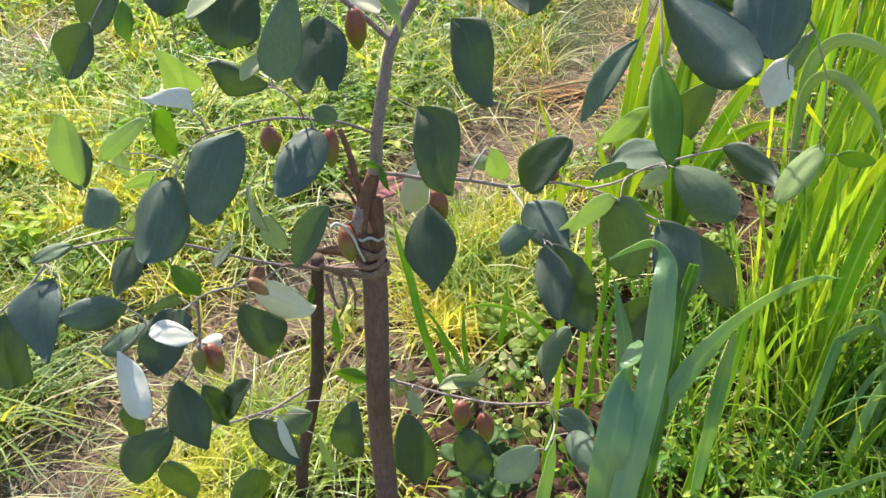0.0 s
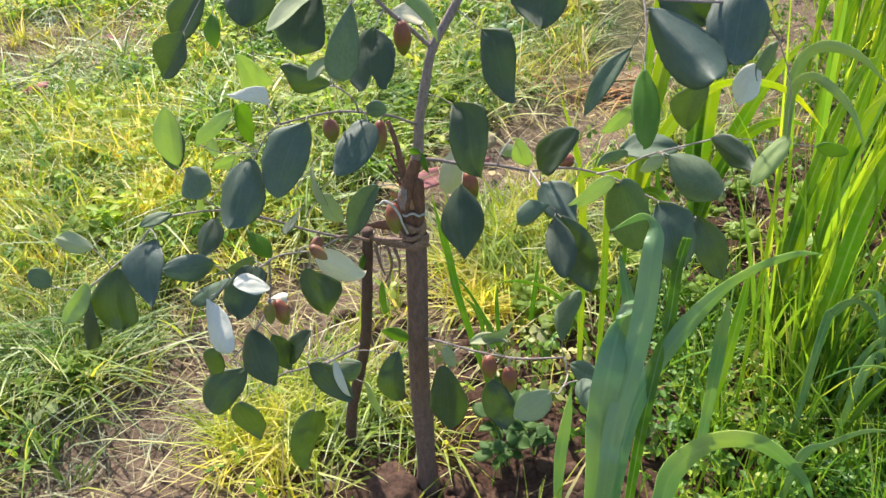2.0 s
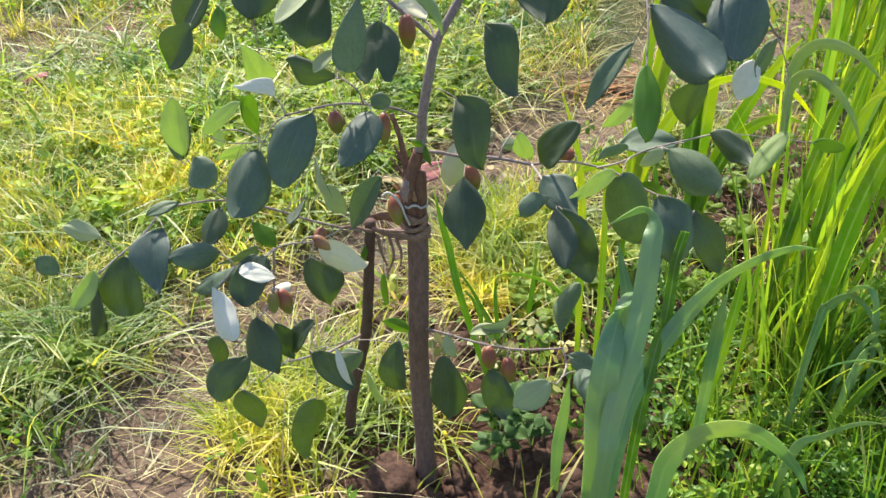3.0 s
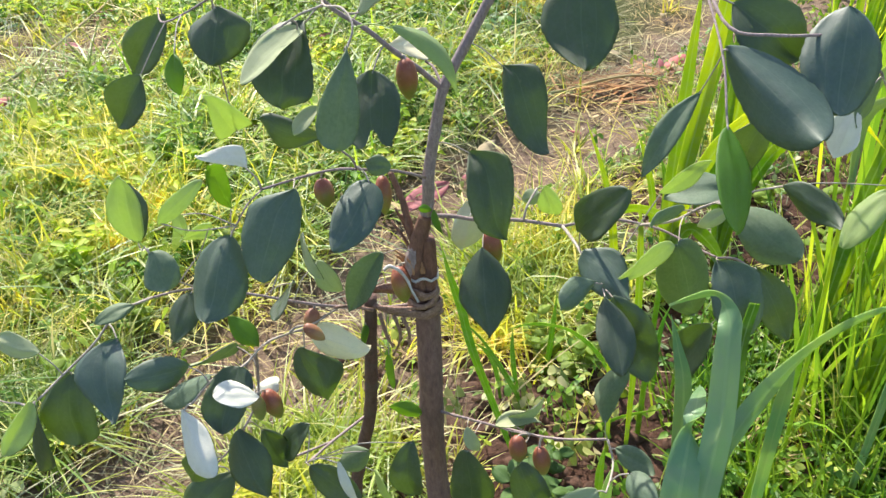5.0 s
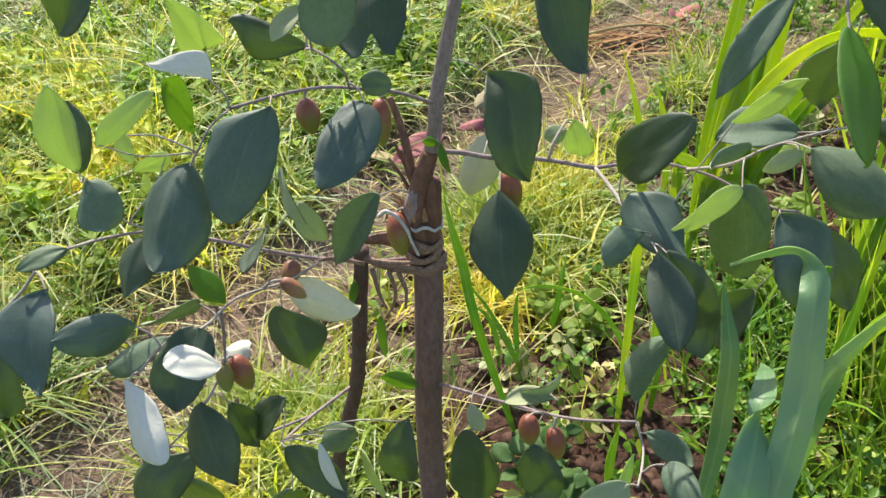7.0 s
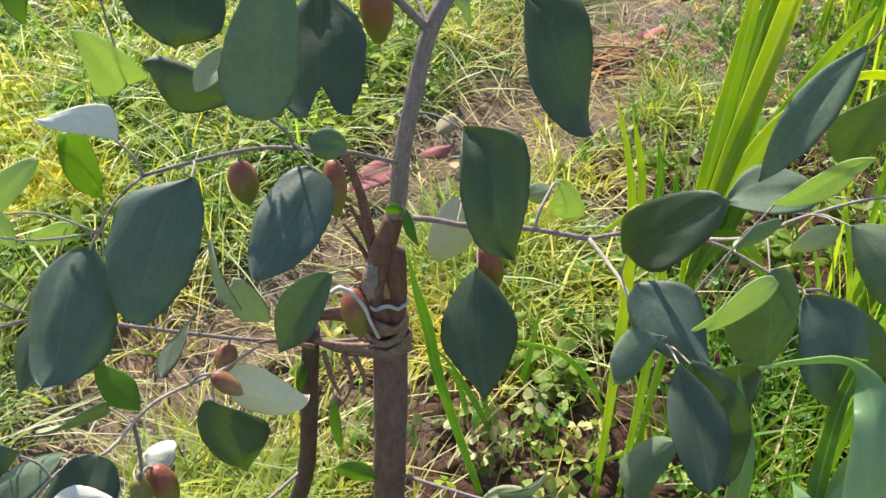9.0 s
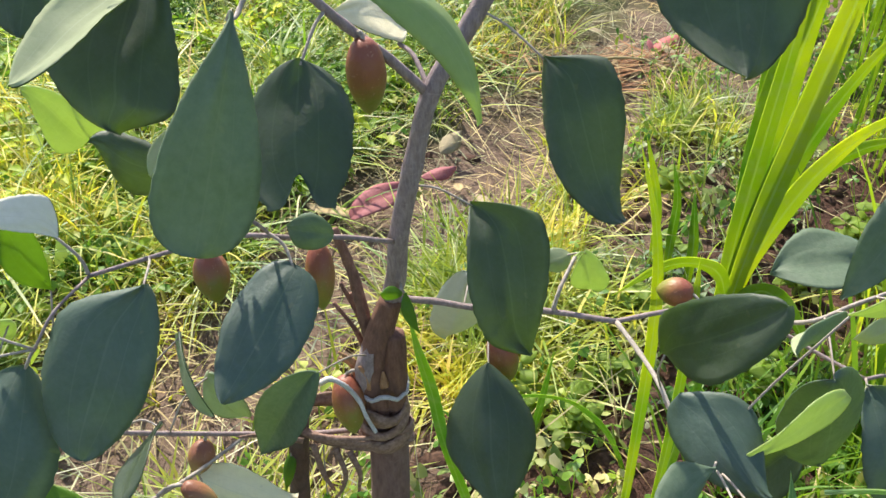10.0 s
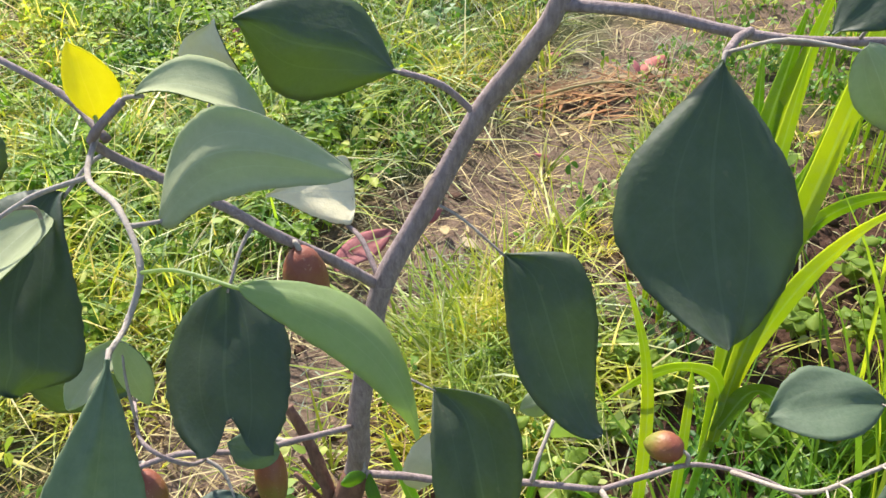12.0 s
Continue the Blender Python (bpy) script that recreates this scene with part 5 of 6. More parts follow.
# ---- low growth: nobody could count it ----
def strips(name, base, turn, height, lean, droop, width, mats, segments=4):
    """Many thin blades in one mesh. Arrays over the blades."""
    n, k = len(height), segments + 1
    s = np.linspace(0, 1, k)[None, :]
    ahead = np.stack([np.cos(turn), np.sin(turn), 0 * turn], 1)[:, None]
    flat = (lean[:, None] * s + droop[:, None] * s ** 2)[..., None] * height[:, None, None]
    rise = (s - 0.55 * droop[:, None] * s ** 2.2)[..., None] * height[:, None, None]
    mid = base[:, None] + ahead * flat + rise * np.array([0, 0, 1.0])
    rs = np.random.RandomState(len(height))
    face = turn + math.pi / 2 + rs.uniform(-0.9, 0.9, n)
    side = np.stack([np.cos(face), np.sin(face), rs.uniform(-0.3, 0.3, n)], 1)[:, None]
    half = (width[:, None] * 0.5 * np.maximum(0.06, 1 - s ** 2.2))[..., None]
    verts = np.stack([mid - side * half, mid + side * half], 2).reshape(-1, 3)
    first = (np.arange(n) * 2 * k)[:, None] + (np.arange(segments) * 2)[None]
    quads = np.stack([first, first + 1, first + 3, first + 2], -1).reshape(-1, 4)
    return new(name, mesh_of(name, verts, quads, mats))


def scatter(rs, count, x0, x1, y0, y1, keep):
    x, y = rs.uniform(x0, x1, count), rs.uniform(y0, y1, count)
    clumped = np.array([noise.noise(Vector((a * 7, b * 7, 8.0))) for a, b in zip(x, y)])
    chance = keep(x, y, clumped)
    ok = rs.uniform(0, 1, count) < chance
    x, y = x[ok], y[ok]
    return np.stack([x, y, np.array([lie(a, b) for a, b in zip(x, y)]) - 0.004], 1)


def smooth_step(v, lo, hi):
    t = np.clip((v - lo) / (hi - lo), 0, 1)
    return t * t * (3 - 2 * t)


def red_bed(x, y):
    return 1 - smooth_step(np.hypot((x - 0.10) / 1.05, (y - 0.76) / 1.15), 0.21, 0.40)


def bare_patch(x, y):
    return 1 - smooth_step(np.hypot((x + 1.25) / 1.4, y - 1.95), 0.14, 0.34)


def open_soil(x, y):
    """Hardly grown red soil round the tall fan of sorghum."""
    return np.exp(-(((x - 0.30) / 0.20) ** 2 + ((y - 1.18) / 0.24) ** 2) ** 2)


def stem_foot(x, y):
    return np.exp(-(((x + 0.085) / 0.130) ** 2 + ((y - 0.575) / 0.085) ** 2) ** 2)


def leafy_ground(x, y):
    """Where broad-leaved weeds crowd out the grass, beyond the trodden strip."""
    return smooth_step(-x, 0.02, 0.22) * smooth_step(y, 0.92, 1.10) * (1 - smooth_step(y, 2.2, 2.5)) * smooth_step(np.abs(band(x, y)), 0.10, 0.20) * (1 - bare_patch(x, y))


def fine_chance(x, y, c):
    wide = np.interp(y, (0.6, 1.0, 1.3), (1.0, 0.95, 1.35))
    off = np.abs(band(x, y) + 0.05 * c) / wide
    chance = smooth_step(off, 0.09, 0.19) * (0.50 + 1.4 * c)
    chance *= 1 - 0.92 * red_bed(x, y)
    chance *= np.where(x > 0.22, 0.14, 1.0) * np.where(y > 2.3, 0.55, 1.0)
    chance *= 1 - 0.45 * smooth_step(-x, 0.40, 0.50) * (1 - smooth_step(y, 0.80, 1.05))
    chance *= 1 - 0.55 * bare_patch(x, y)
    chance *= 1 - 0.45 * leafy_ground(x, y)
    chance *= 1 - 0.8 * np.exp(-((x + 1.02) ** 2 + (y - 1.76) ** 2) / 0.02)
    chance += 1.0 * np.exp(-((x + 0.23) ** 2 + (y - 0.69) ** 2) / 0.016) + 1.0 * np.exp(-((x - 0.01) ** 2 + (y - 1.05) ** 2) / 0.016)
    chance *= 1 - 0.9 * np.exp(-((x + 0.17) ** 2 + (y - 1.18) ** 2) / 0.014)
    chance *= (1 - stem_foot(x, y)) * (1 - 0.92 * open_soil(x, y))
    return np.clip(chance, 0.02, 1)


def tufts(rs, count, x0, x1, y0, y1, keep, blades, spread):
    """Places and headings of blades that fan out from scattered tufts."""
    mid = scatter(rs, count, x0, x1, y0, y1, keep)
    many = rs.poisson(blades, len(mid)) + 3
    own = np.repeat(np.arange(len(mid)), many)
    turn = rs.uniform(-math.pi, math.pi, len(own))
    out_by = np.abs(rs.normal(0, spread, len(own)))
    p = mid[own] + np.stack([np.cos(turn) * out_by, np.sin(turn) * out_by, 0 * turn], 1)
    size = rs.uniform(0.6, 1.35, len(mid))[own]
    return p, turn + rs.normal(0, 0.7, len(own)), size


rs = np.random.RandomState(5)
p, turn, size = tufts(rs, 5000, -1.9, 0.55, 0.30, 2.5, fine_chance, 12, 0.016)
n = len(p)
fine = strips("fine_grass", p, turn, (rs.gamma(6, 0.0080, n) + 0.016) * size * (0.70 + 0.30 * smooth_step(np.hypot(p[:, 0] + 0.1, p[:, 1] - 0.45), 0.20, 0.45)), rs.uniform(0.02, 0.7, n), rs.uniform(0.0, 1.3, n), rs.uniform(0.0020, 0.0052, n), [fine_blades])
tagged(fine, "tufts of yellow-green fine grass in the sun", "grass", kind="stuff")
p, turn, size = tufts(rs, 1500, -1.9, 0.3, 0.35, 2.5, lambda x, y, c: np.clip(0.30 - c + 0.12 * smooth_step(-x, 0.45, 0.60) * (1 - smooth_step(y, 0.80, 1.05)), 0, 1) * smooth_step(np.abs(band(x, y)), 0.09, 0.19) * (1 - red_bed(x, y)) * (1 - bare_patch(x, y)) * (1 - stem_foot(x, y)), 8, 0.02)
n = len(p)
long_grass = strips("long_grass", p, turn, (rs.gamma(7, 0.0115, n) + 0.03) * size * (0.5 + 0.5 * smooth_step(p[:, 1], 0.50, 0.62)), rs.uniform(0.05, 0.6, n), rs.uniform(0.2, 1.3, n), rs.uniform(0.0016, 0.0036, n), [fine_blades], 6)
tagged(long_grass, "long arching green grass blades", "grass", kind="stuff")
p, turn, size = tufts(rs, 260, -1.7, -0.25, 0.62, 2.4, lambda x, y, c: np.clip(0.35 + c, 0, 1) * smooth_step(np.abs(band(x, y)), 0.10, 0.2) * (1 - bare_patch(x, y)), 5, 0.018)
n = len(p)
broad = strips("broad_grass", p, turn, (rs.gamma(9, 0.009, n) + 0.03) * size, rs.uniform(0.0, 0.5, n), rs.uniform(0.0, 1.0, n), rs.uniform(0.0035, 0.0075, n), [green_blades], 6)
tagged(broad, "broader yellow-green blades standing in the fine grass", "grass", kind="stuff")
p, turn, size = tufts(rs, 620, -1.05, -0.44, 0.42, 1.0, lambda x, y, c: smooth_step(-x - np.interp(y, (0.5, 0.66, 0.73, 0.8, 1.0), (0.60, 0.61, 0.53, 0.50, 0.52)), 0.0, 0.07) * (1 - 0.7 * smooth_step(y, 0.80, 1.0)) * np.clip(0.75 + 0.8 * c, 0, 1), 9, 0.018)
n = len(p)
lush = strips("lush_grass", p, turn, (rs.gamma(7, 0.0082, n) + 0.03) * size, rs.uniform(0.05, 0.6, n), rs.uniform(0.2, 1.3, n), rs.uniform(0.0014, 0.0034, n), [pale_lush_blades], 6)
tagged(lush, "lush bent green grass beside the bare soil", "grass", kind="stuff")


def bent_chance(x, y, c):
    spots = np.zeros_like(x)
    for sx, sy, r, most in ((-0.98, 1.76, 0.17, 1.0), (-0.62, 0.73, 0.12, 0.8), (-0.14, 1.82, 0.13, 1.0), (-0.30, 1.72, 0.16, 1.0), (-0.42, 1.17, 0.10, 0.9), (-0.33, 1.36, 0.12, 0.9), (-0.16, 1.58, 0.09, 0.8), (-0.60, 1.50, 0.14, 0.7), (-0.54, 0.98, 0.08, 0.7)):
        spots = np.maximum(spots, most * np.exp(-((x - sx) ** 2 + (y - sy) ** 2) / r ** 2))
    return np.clip(spots * (0.8 + 0.9 * c), 0, 1) * (spots > 0.15)


p, turn, size = tufts(rs, 2200, -1.3, 0.1, 0.55, 2.1, bent_chance, 8, 0.02)
n = len(p)
bent = strips("bent_grass", p, turn, (rs.gamma(7, 0.0085, n) + 0.025) * size, rs.uniform(0.15, 0.9, n), rs.uniform(0.4, 1.4, n), rs.uniform(0.0026, 0.0062, n), [lush_blades], 6)
tagged(bent, "lush green bent grass in thick patches", "grass", kind="stuff")


def lime_chance(x, y, c):
    spots = np.zeros_like(x)
    for sx, sy, r, most in ((0.02, 1.05, 0.10, 1.0), (-0.23, 0.66, 0.10, 0.8), (-0.88, 1.34, 0.20, 0.85), (-0.80, 1.08, 0.15, 0.85), (-0.64, 1.20, 0.13, 0.8), (-0.40, 1.08, 0.10, 0.5), (0.02, 0.93, 0.07, 0.7), (0.30, 1.47, 0.07, 0.8), (0.07, 1.10, 0.08, 0.9), (0.13, 1.27, 0.06, 0.6)):
        spots = np.maximum(spots, most * np.exp(-((x - sx) ** 2 + (y - sy) ** 2) / r ** 2))
    return np.clip(spots * (0.8 + 0.9 * c), 0, 1) * (spots > 0.12) * (1 - stem_foot(x, y)) * (1 - 0.8 * open_soil(x, y))


p, turn, size = tufts(rs, 6400, -1.25, 0.45, 0.50, 1.65, lime_chance, 12, 0.015)
n = len(p)
lime = strips("lime_grass", p, turn, (rs.gamma(6, 0.0080, n) + 0.018) * size, rs.uniform(0.02, 0.6, n), rs.uniform(0.0, 1.2, n), rs.uniform(0.0018, 0.0046, n), [lime_blades])
tagged(lime, "thick lime-green young grass lit by the sun", "grass", kind="stuff")


def outer_chance(x, y, c):
    inside = smooth_step(x, -1.95, -1.75) * (1 - smooth_step(x, 1.2, 1.5)) * smooth_step(y, 0.1, 0.35) * (1 - smooth_step(y, 2.35, 2.6))
    return np.clip(0.55 + 1.2 * c, 0.05, 1) * (1 - inside) * smooth_step(np.abs(band(x, y)), 0.05, 0.2) * (1 - smooth_step(np.hypot(x, y - 1), 2.6, 5.5))


p, turn, size = tufts(rs, 14000, -5.0, 5.0, -4.0, 6.5, outer_chance, 9, 0.03)
n = len(p)
far_grass = strips("rough_grass", p, turn, (rs.gamma(6, 0.014, n) + 0.03) * size, rs.uniform(0.05, 0.6, n), rs.uniform(0.1, 1.1, n), rs.uniform(0.003, 0.008, n), [fine_blades], 3)
tagged(far_grass, "rough sunlit grass farther off", "grass", kind="stuff")
p, turn, size = tufts(rs, 1300, -1.9, 0.45, 0.45, 2.6, lambda x, y, c: (1 - 0.6 * leafy_ground(x, y)) * np.clip(0.55 - 0.9 * c, 0, 1) * smooth_step(np.abs(band(x, y)), 0.06, 0.20) * (1 - 0.9 * red_bed(x, y)) * (1 - stem_foot(x, y)) * np.where((x > 0.14) & (y < 1.4), 0.15, 1.0) * np.where((x < -0.45) & (y < 0.95), 0.3, 1.0), 7, 0.02)
n = len(p)
withered_grass = strips("withered_grass", p, turn, (rs.gamma(6, 0.009, n) + 0.02) * size, rs.uniform(0.2, 1.4, n), rs.uniform(0.2, 1.4, n), rs.uniform(0.0012, 0.0030, n), [straw_stems], 5)
tagged(withered_grass, "withered straw-coloured grass blades among the green", "dead grass", kind="stuff")


def tall_chance(x, y, c):
    edge = np.interp(y, (0.5, 0.95, 1.3, 1.6, 2.2), (0.20, 0.32, 0.53, 0.64, 0.74))
    return np.clip(smooth_step(x - edge, -0.04, 0.14) * (0.50 + 0.9 * c) * np.interp(y, (0.66, 0.72, 0.98, 1.1, 1.3, 1.5), (0.35, 1.0, 1.0, 0.5, 0.5, 1.0)) * (1 - 0.95 * open_soil(x, y)), 0, 1)


p, turn, size = tufts(rs, 720, 0.10, 1.7, 0.45, 2.6, tall_chance, 8, 0.02)
n = len(p)
tall_size = size * (0.55 + 0.60 * smooth_step(p[:, 1], 0.66, 0.85))
tall = strips("tall_grass", p, turn, (rs.gamma(9, 0.022, n) + 0.05) * tall_size, rs.uniform(0.0, 0.16, n), rs.uniform(0.0, 0.30, n), rs.uniform(0.0026, 0.0075, n) * tall_size, [green_blades], 6)
tagged(tall, "tall bright green grass standing in the sun", "grass", kind="stuff")


def meadow_chance(x, y, c):
    return np.clip(smooth_step(x, 0.14, 0.30) * (0.55 + 1.1 * c) * np.interp(y, (0.85, 1.0), (1.0, 0.08)) * (1 - 0.9 * open_soil(x, y)), 0, 1)


p, turn, size = tufts(rs, 1350, 0.12, 1.0, 0.40, 1.6, meadow_chance, 8, 0.016)
n = len(p)
low = 0.55 + 0.45 * smooth_step(np.hypot(p[:, 0] - 0.24, p[:, 1] - 0.56), 0.05, 0.18)
meadow = strips("meadow_grass", p, turn, (rs.gamma(8, 0.0115, n) + 0.03) * size * low, rs.uniform(0.0, 0.32, n), rs.uniform(0.0, 0.7, n), rs.uniform(0.0018, 0.0046, n), [young_meadow_blades], 5)
tagged(meadow, "green meadow grass beside the sorghum", "grass", kind="stuff")


def weed_patch(name, p, size, rs, stalk, label, mat=weed_leaves):
    """Small trefoil weeds: three rounded leaflets on a stalk each."""
    n = len(p)
    size = size * rs.uniform(0.6, 1.4, n)
    top = p + np.stack([rs.normal(0, 0.012, n), rs.normal(0, 0.012, n), stalk * rs.uniform(0.3, 1.5, n)], 1)
    spin = rs.uniform(0, 6.28, n)
    tilt = rs.normal(0, 0.7, (n, 2))
    ring = [(0.0, 0.08), (0.45, 0.30), (0.95, 0.42), (1.15, 0.10), (1.15, -0.10), (0.95, -0.42), (0.45, -0.30)]
    verts, faces = [], []
    for k in range(3):
        a = spin + k * 2.094
        for u, v in ring:
            dx = size * (u * np.cos(a) - v * np.sin(a))
            dy = size * (u * np.sin(a) + v * np.cos(a))
            verts.append(np.stack([top[:, 0] + dx, top[:, 1] + dy, top[:, 2] + dx * tilt[:, 0] + dy * tilt[:, 1] - 0.25 * size * u * u + 0.15 * size * abs(v)], 1))
    leafy = np.stack(verts, 1)
    stems = np.stack([p + (0.0006, 0, 0), p - (0.0006, 0, 0), top - (0.0006, 0, 0), top + (0.0006, 0, 0)], 1)
    all_verts = np.concatenate([leafy.reshape(-1, 3), stems.reshape(-1, 3)])
    faces = []
    for i in range(n):
        b = i * 21
        faces += [tuple(range(b + 7 * k, b + 7 * k + 7)) for k in range(3)]
        faces.append(tuple(range(n * 21 + 4 * i, n * 21 + 4 * i + 4)))
    return tagged(new(name, mesh_of(name, all_verts, faces, [mat], None, None, False)), label, "weeds", kind="stuff")


p = scatter(rs, 24000, -1.8, 0.9, 0.35, 2.5, lambda x, y, c: np.clip((0.30 - 1.2 * c) * smooth_step(np.abs(band(x, y)), 0.09, 0.20) * (1 - bare_patch(x, y)) * np.where((x > 0.15) & (y < 1.6), 0.25, 1.0) * (1 - stem_foot(x, y)) * (1 - 0.7 * red_bed(x, y)), 0, 1))
weed_patch("rounded_weeds", p[::9] + (0.012, 0.008, 0.006), 0.0135, rs, 0.045, "larger lime-green rounded weeds among the grass", pale_weeds)
weed_patch("clover_weeds", p, 0.0085, rs, 0.040, "small green trefoil weeds among the grass")
p = scatter(rs, 9000, 0.12, 1.0, 0.45, 1.9, lambda x, y, c: np.clip(0.60 - 1.3 * c, 0, 1) * smooth_step(x, 0.18, 0.34) * np.where(y < 0.95, 0.8, 0.22) * (1 - 0.7 * open_soil(x, y)))
weed_patch("leafy_weeds", p, 0.0065, rs, 0.040, "small dark green leafy weeds under the meadow grass")
p = scatter(rs, 2200, -0.12, 0.60, 0.62, 1.40, lambda x, y, c: np.clip(0.06 - 0.9 * c + 0.5 * np.exp(-((x - 0.28) ** 2 + (y - 1.24) ** 2) / 0.012) + 0.12 * np.exp(-((x - 0.06) ** 2 + (y - 0.90) ** 2) / 0.012), 0, 1))
weed_patch("seedling_weeds", p, 0.0100, rs, 0.026, "pale rounded weed seedlings on the red soil", seedling_leaves)

def leafy_patch(name, p, size, rs, stalk, label, mat):
    """Upright weeds with four or five oval leaves each, folded along their middle."""
    ring = ((0.0, 0.0), (0.30, 0.26), (0.65, 0.30), (1.0, 0.0), (0.65, -0.30), (0.30, -0.26))
    verts, faces = [], []
    for q, high, lean in zip(p, stalk * rs.uniform(0.4, 1.3, len(p)), rs.normal(0, 0.25, (len(p), 2))):
        top = q + np.array([lean[0] * high, lean[1] * high, high])
        b = len(verts)
        verts += [q + (0.0008, 0, 0), q - (0.0008, 0, 0), top]
        faces.append((b, b + 1, b + 2))
        turn, many = rs.uniform(0, 6.28), rs.randint(4, 7)
        for k in range(many):
            foot = q + (top - q) * (0.45 + 0.55 * (k + 1) / many)
            a, long_by, rise = turn + 2.4 * k + rs.normal(0, 0.3), size * rs.uniform(0.6, 1.35), rs.uniform(-0.35, 0.55)
            b = len(verts)
            for u, v in ring:
                verts.append(foot + long_by * np.array([u * np.cos(a) - v * np.sin(a), u * np.sin(a) + v * np.cos(a), rise * u - 0.35 * u * u + 0.45 * abs(v)]))
            faces += [(b, b + 1, b + 2, b + 3), (b, b + 3, b + 4, b + 5)]
    return tagged(new(name, mesh_of(name, np.array(verts), faces, [mat], None, None, True)), label, "weeds", kind="stuff")


ws = np.random.RandomState(41)
p = scatter(ws, 5200, -1.5, 0.0, 0.90, 2.4, lambda x, y, c: leafy_ground(x, y) * np.clip(0.42 + 1.5 * c, 0, 1) * (1 - np.exp(-((x + 1.02) ** 2 + (y - 1.76) ** 2) / 0.02)))
leafy_patch("lime_leafy_weeds", p, 0.020, ws, 0.055, "lime-green leafy weeds lit through by the sun", lime_weeds)
p = scatter(ws, 4200, -1.5, 0.0, 0.90, 2.4, lambda x, y, c: leafy_ground(x, y) * np.clip(0.30 - 1.5 * c, 0, 1))
leafy_patch("green_leafy_weeds", p, 0.017, ws, 0.045, "fresh green leafy weeds low in the grass", weed_leaves)

p = scatter(ws, 2300, 0.13, 0.75, 0.42, 0.98, lambda x, y, c: np.clip(0.55 + 1.2 * c, 0, 1) * smooth_step(x, 0.15, 0.26))
leafy_patch("low_leafy_weeds", p, 0.012, ws, 0.040, "low fresh green leafy weeds between grass blades", weed_leaves)

# dry straw lying about
p = scatter(rs, 32000, -1.9, 0.6, 0.35, 2.6, lambda x, y, c: (1 - 0.6 * leafy_ground(x, y)) * np.clip(0.52 * np.exp(-(band(x, y) / 0.17) ** 2) + 0.30 + 0.5 * bare_patch(x, y) - 0.10 * red_bed(x, y), 0.0, 1) * (1 - 0.6 * red_bed(x, y)) * np.where((x < -0.28) & (y < 0.85), 1.7, 1.0) * np.where((x > 0.10) & (y < 1.1), 0.08, 1.0))
n = len(p)
p[:, 2] += rs.uniform(0.004, 0.018, n)
straw = strips("dry_straw", p, rs.uniform(-math.pi, math.pi, n), rs.uniform(0.012, 0.04, n), rs.uniform(0.8, 2.0, n), rs.uniform(-0.3, 0.7, n), rs.uniform(0.0009, 0.0030, n), [straw_stems], 4)
for v_ in straw.data.vertices:
    v_.co.z = lie(v_.co.x, v_.co.y) + 0.002 + abs(v_.co.z - lie(v_.co.x, v_.co.y)) * 0.45
tagged(straw, "dry pale straw strewn on the ground", "straw", kind="stuff")


# long dry stalks and a heap of withered red-brown blades
cs = np.random.RandomState(23)
p = scatter(cs, 1500, -1.8, 0.6, 0.5, 2.5, lambda x, y, c: (1 - 0.6 * leafy_ground(x, y)) * np.clip(0.35 * np.exp(-(band(x, y) / 0.22) ** 2) + 0.10 + 0.4 * bare_patch(x, y) - 0.12 * red_bed(x, y), 0.0, 1) * np.where((x > 0.12) & (y < 1.2), 0.1, 1.0))
n = len(p)
p[:, 2] += cs.uniform(0.008, 0.035, n)
stalks = strips("dry_stalks", p, cs.uniform(-math.pi, math.pi, n), cs.uniform(0.02, 0.05, n) * (0.45 + 0.55 * smooth_step(p[:, 1], 0.8, 1.4)), cs.uniform(1.6, 4.0, n), cs.uniform(-0.4, 1.2, n), cs.uniform(0.0014, 0.0040, n), [straw_stems], 6)
for v_ in stalks.data.vertices:
    low = lie(v_.co.x, v_.co.y)
    v_.co.z = low + 0.003 + abs(v_.co.z - low) * 0.35
tagged(stalks, "long dry stalks lying over the ground", "straw", kind="stuff")
p = np.stack([cs.normal(0.20, 0.09, 170), cs.normal(1.70, 0.035, 170), cs.uniform(0.012, 0.03, 170)], 1)
heap = strips("withered_blades", p, cs.normal(0.1, 0.6, 170) + math.pi * (cs.uniform(0, 1, 170) < 0.5), cs.uniform(0.02, 0.04, 170), cs.uniform(1.5, 3.6, 170), cs.uniform(-0.5, 0.8, 170), cs.uniform(0.002, 0.007, 170), [withered], 6)
for v_ in heap.data.vertices:
    low = lie(v_.co.x, v_.co.y)
    v_.co.z = low + 0.004 + abs(v_.co.z - low) * 0.5
tagged(heap, "withered red-brown grass blades in a heap", "dead grass", kind="stuff")


# crumbs of dug earth
def clods(name, count, x0, x1, y0, y1, small, big, mat, keep, label):
    cs = np.random.RandomState(count)
    p = scatter(cs, count, x0, x1, y0, y1, keep)
    bm = bmesh.new()
    bmesh.ops.create_icosphere(bm, subdivisions=1, radius=1)
    shape = np.array([v.co for v in bm.verts])
    tri = np.array([[v.index for v in f.verts] for f in bm.faces])
    bm.free()
    n = len(p)
    size = small + (big - small) * cs.uniform(0, 1, n) ** 4
    wob = cs.uniform(0.65, 1.25, (n, len(shape), 1))
    verts = p[:, None] + shape[None] * wob * size[:, None, None] * np.array([1.1, 1.0, 0.7])
    faces = (np.arange(n) * len(shape))[:, None, None] + tri[None]
    return tagged(new(name, mesh_of(name, verts.reshape(-1, 3), faces.reshape(-1, 3), [mat], None, None, True)), label, "soil", kind="stuff")


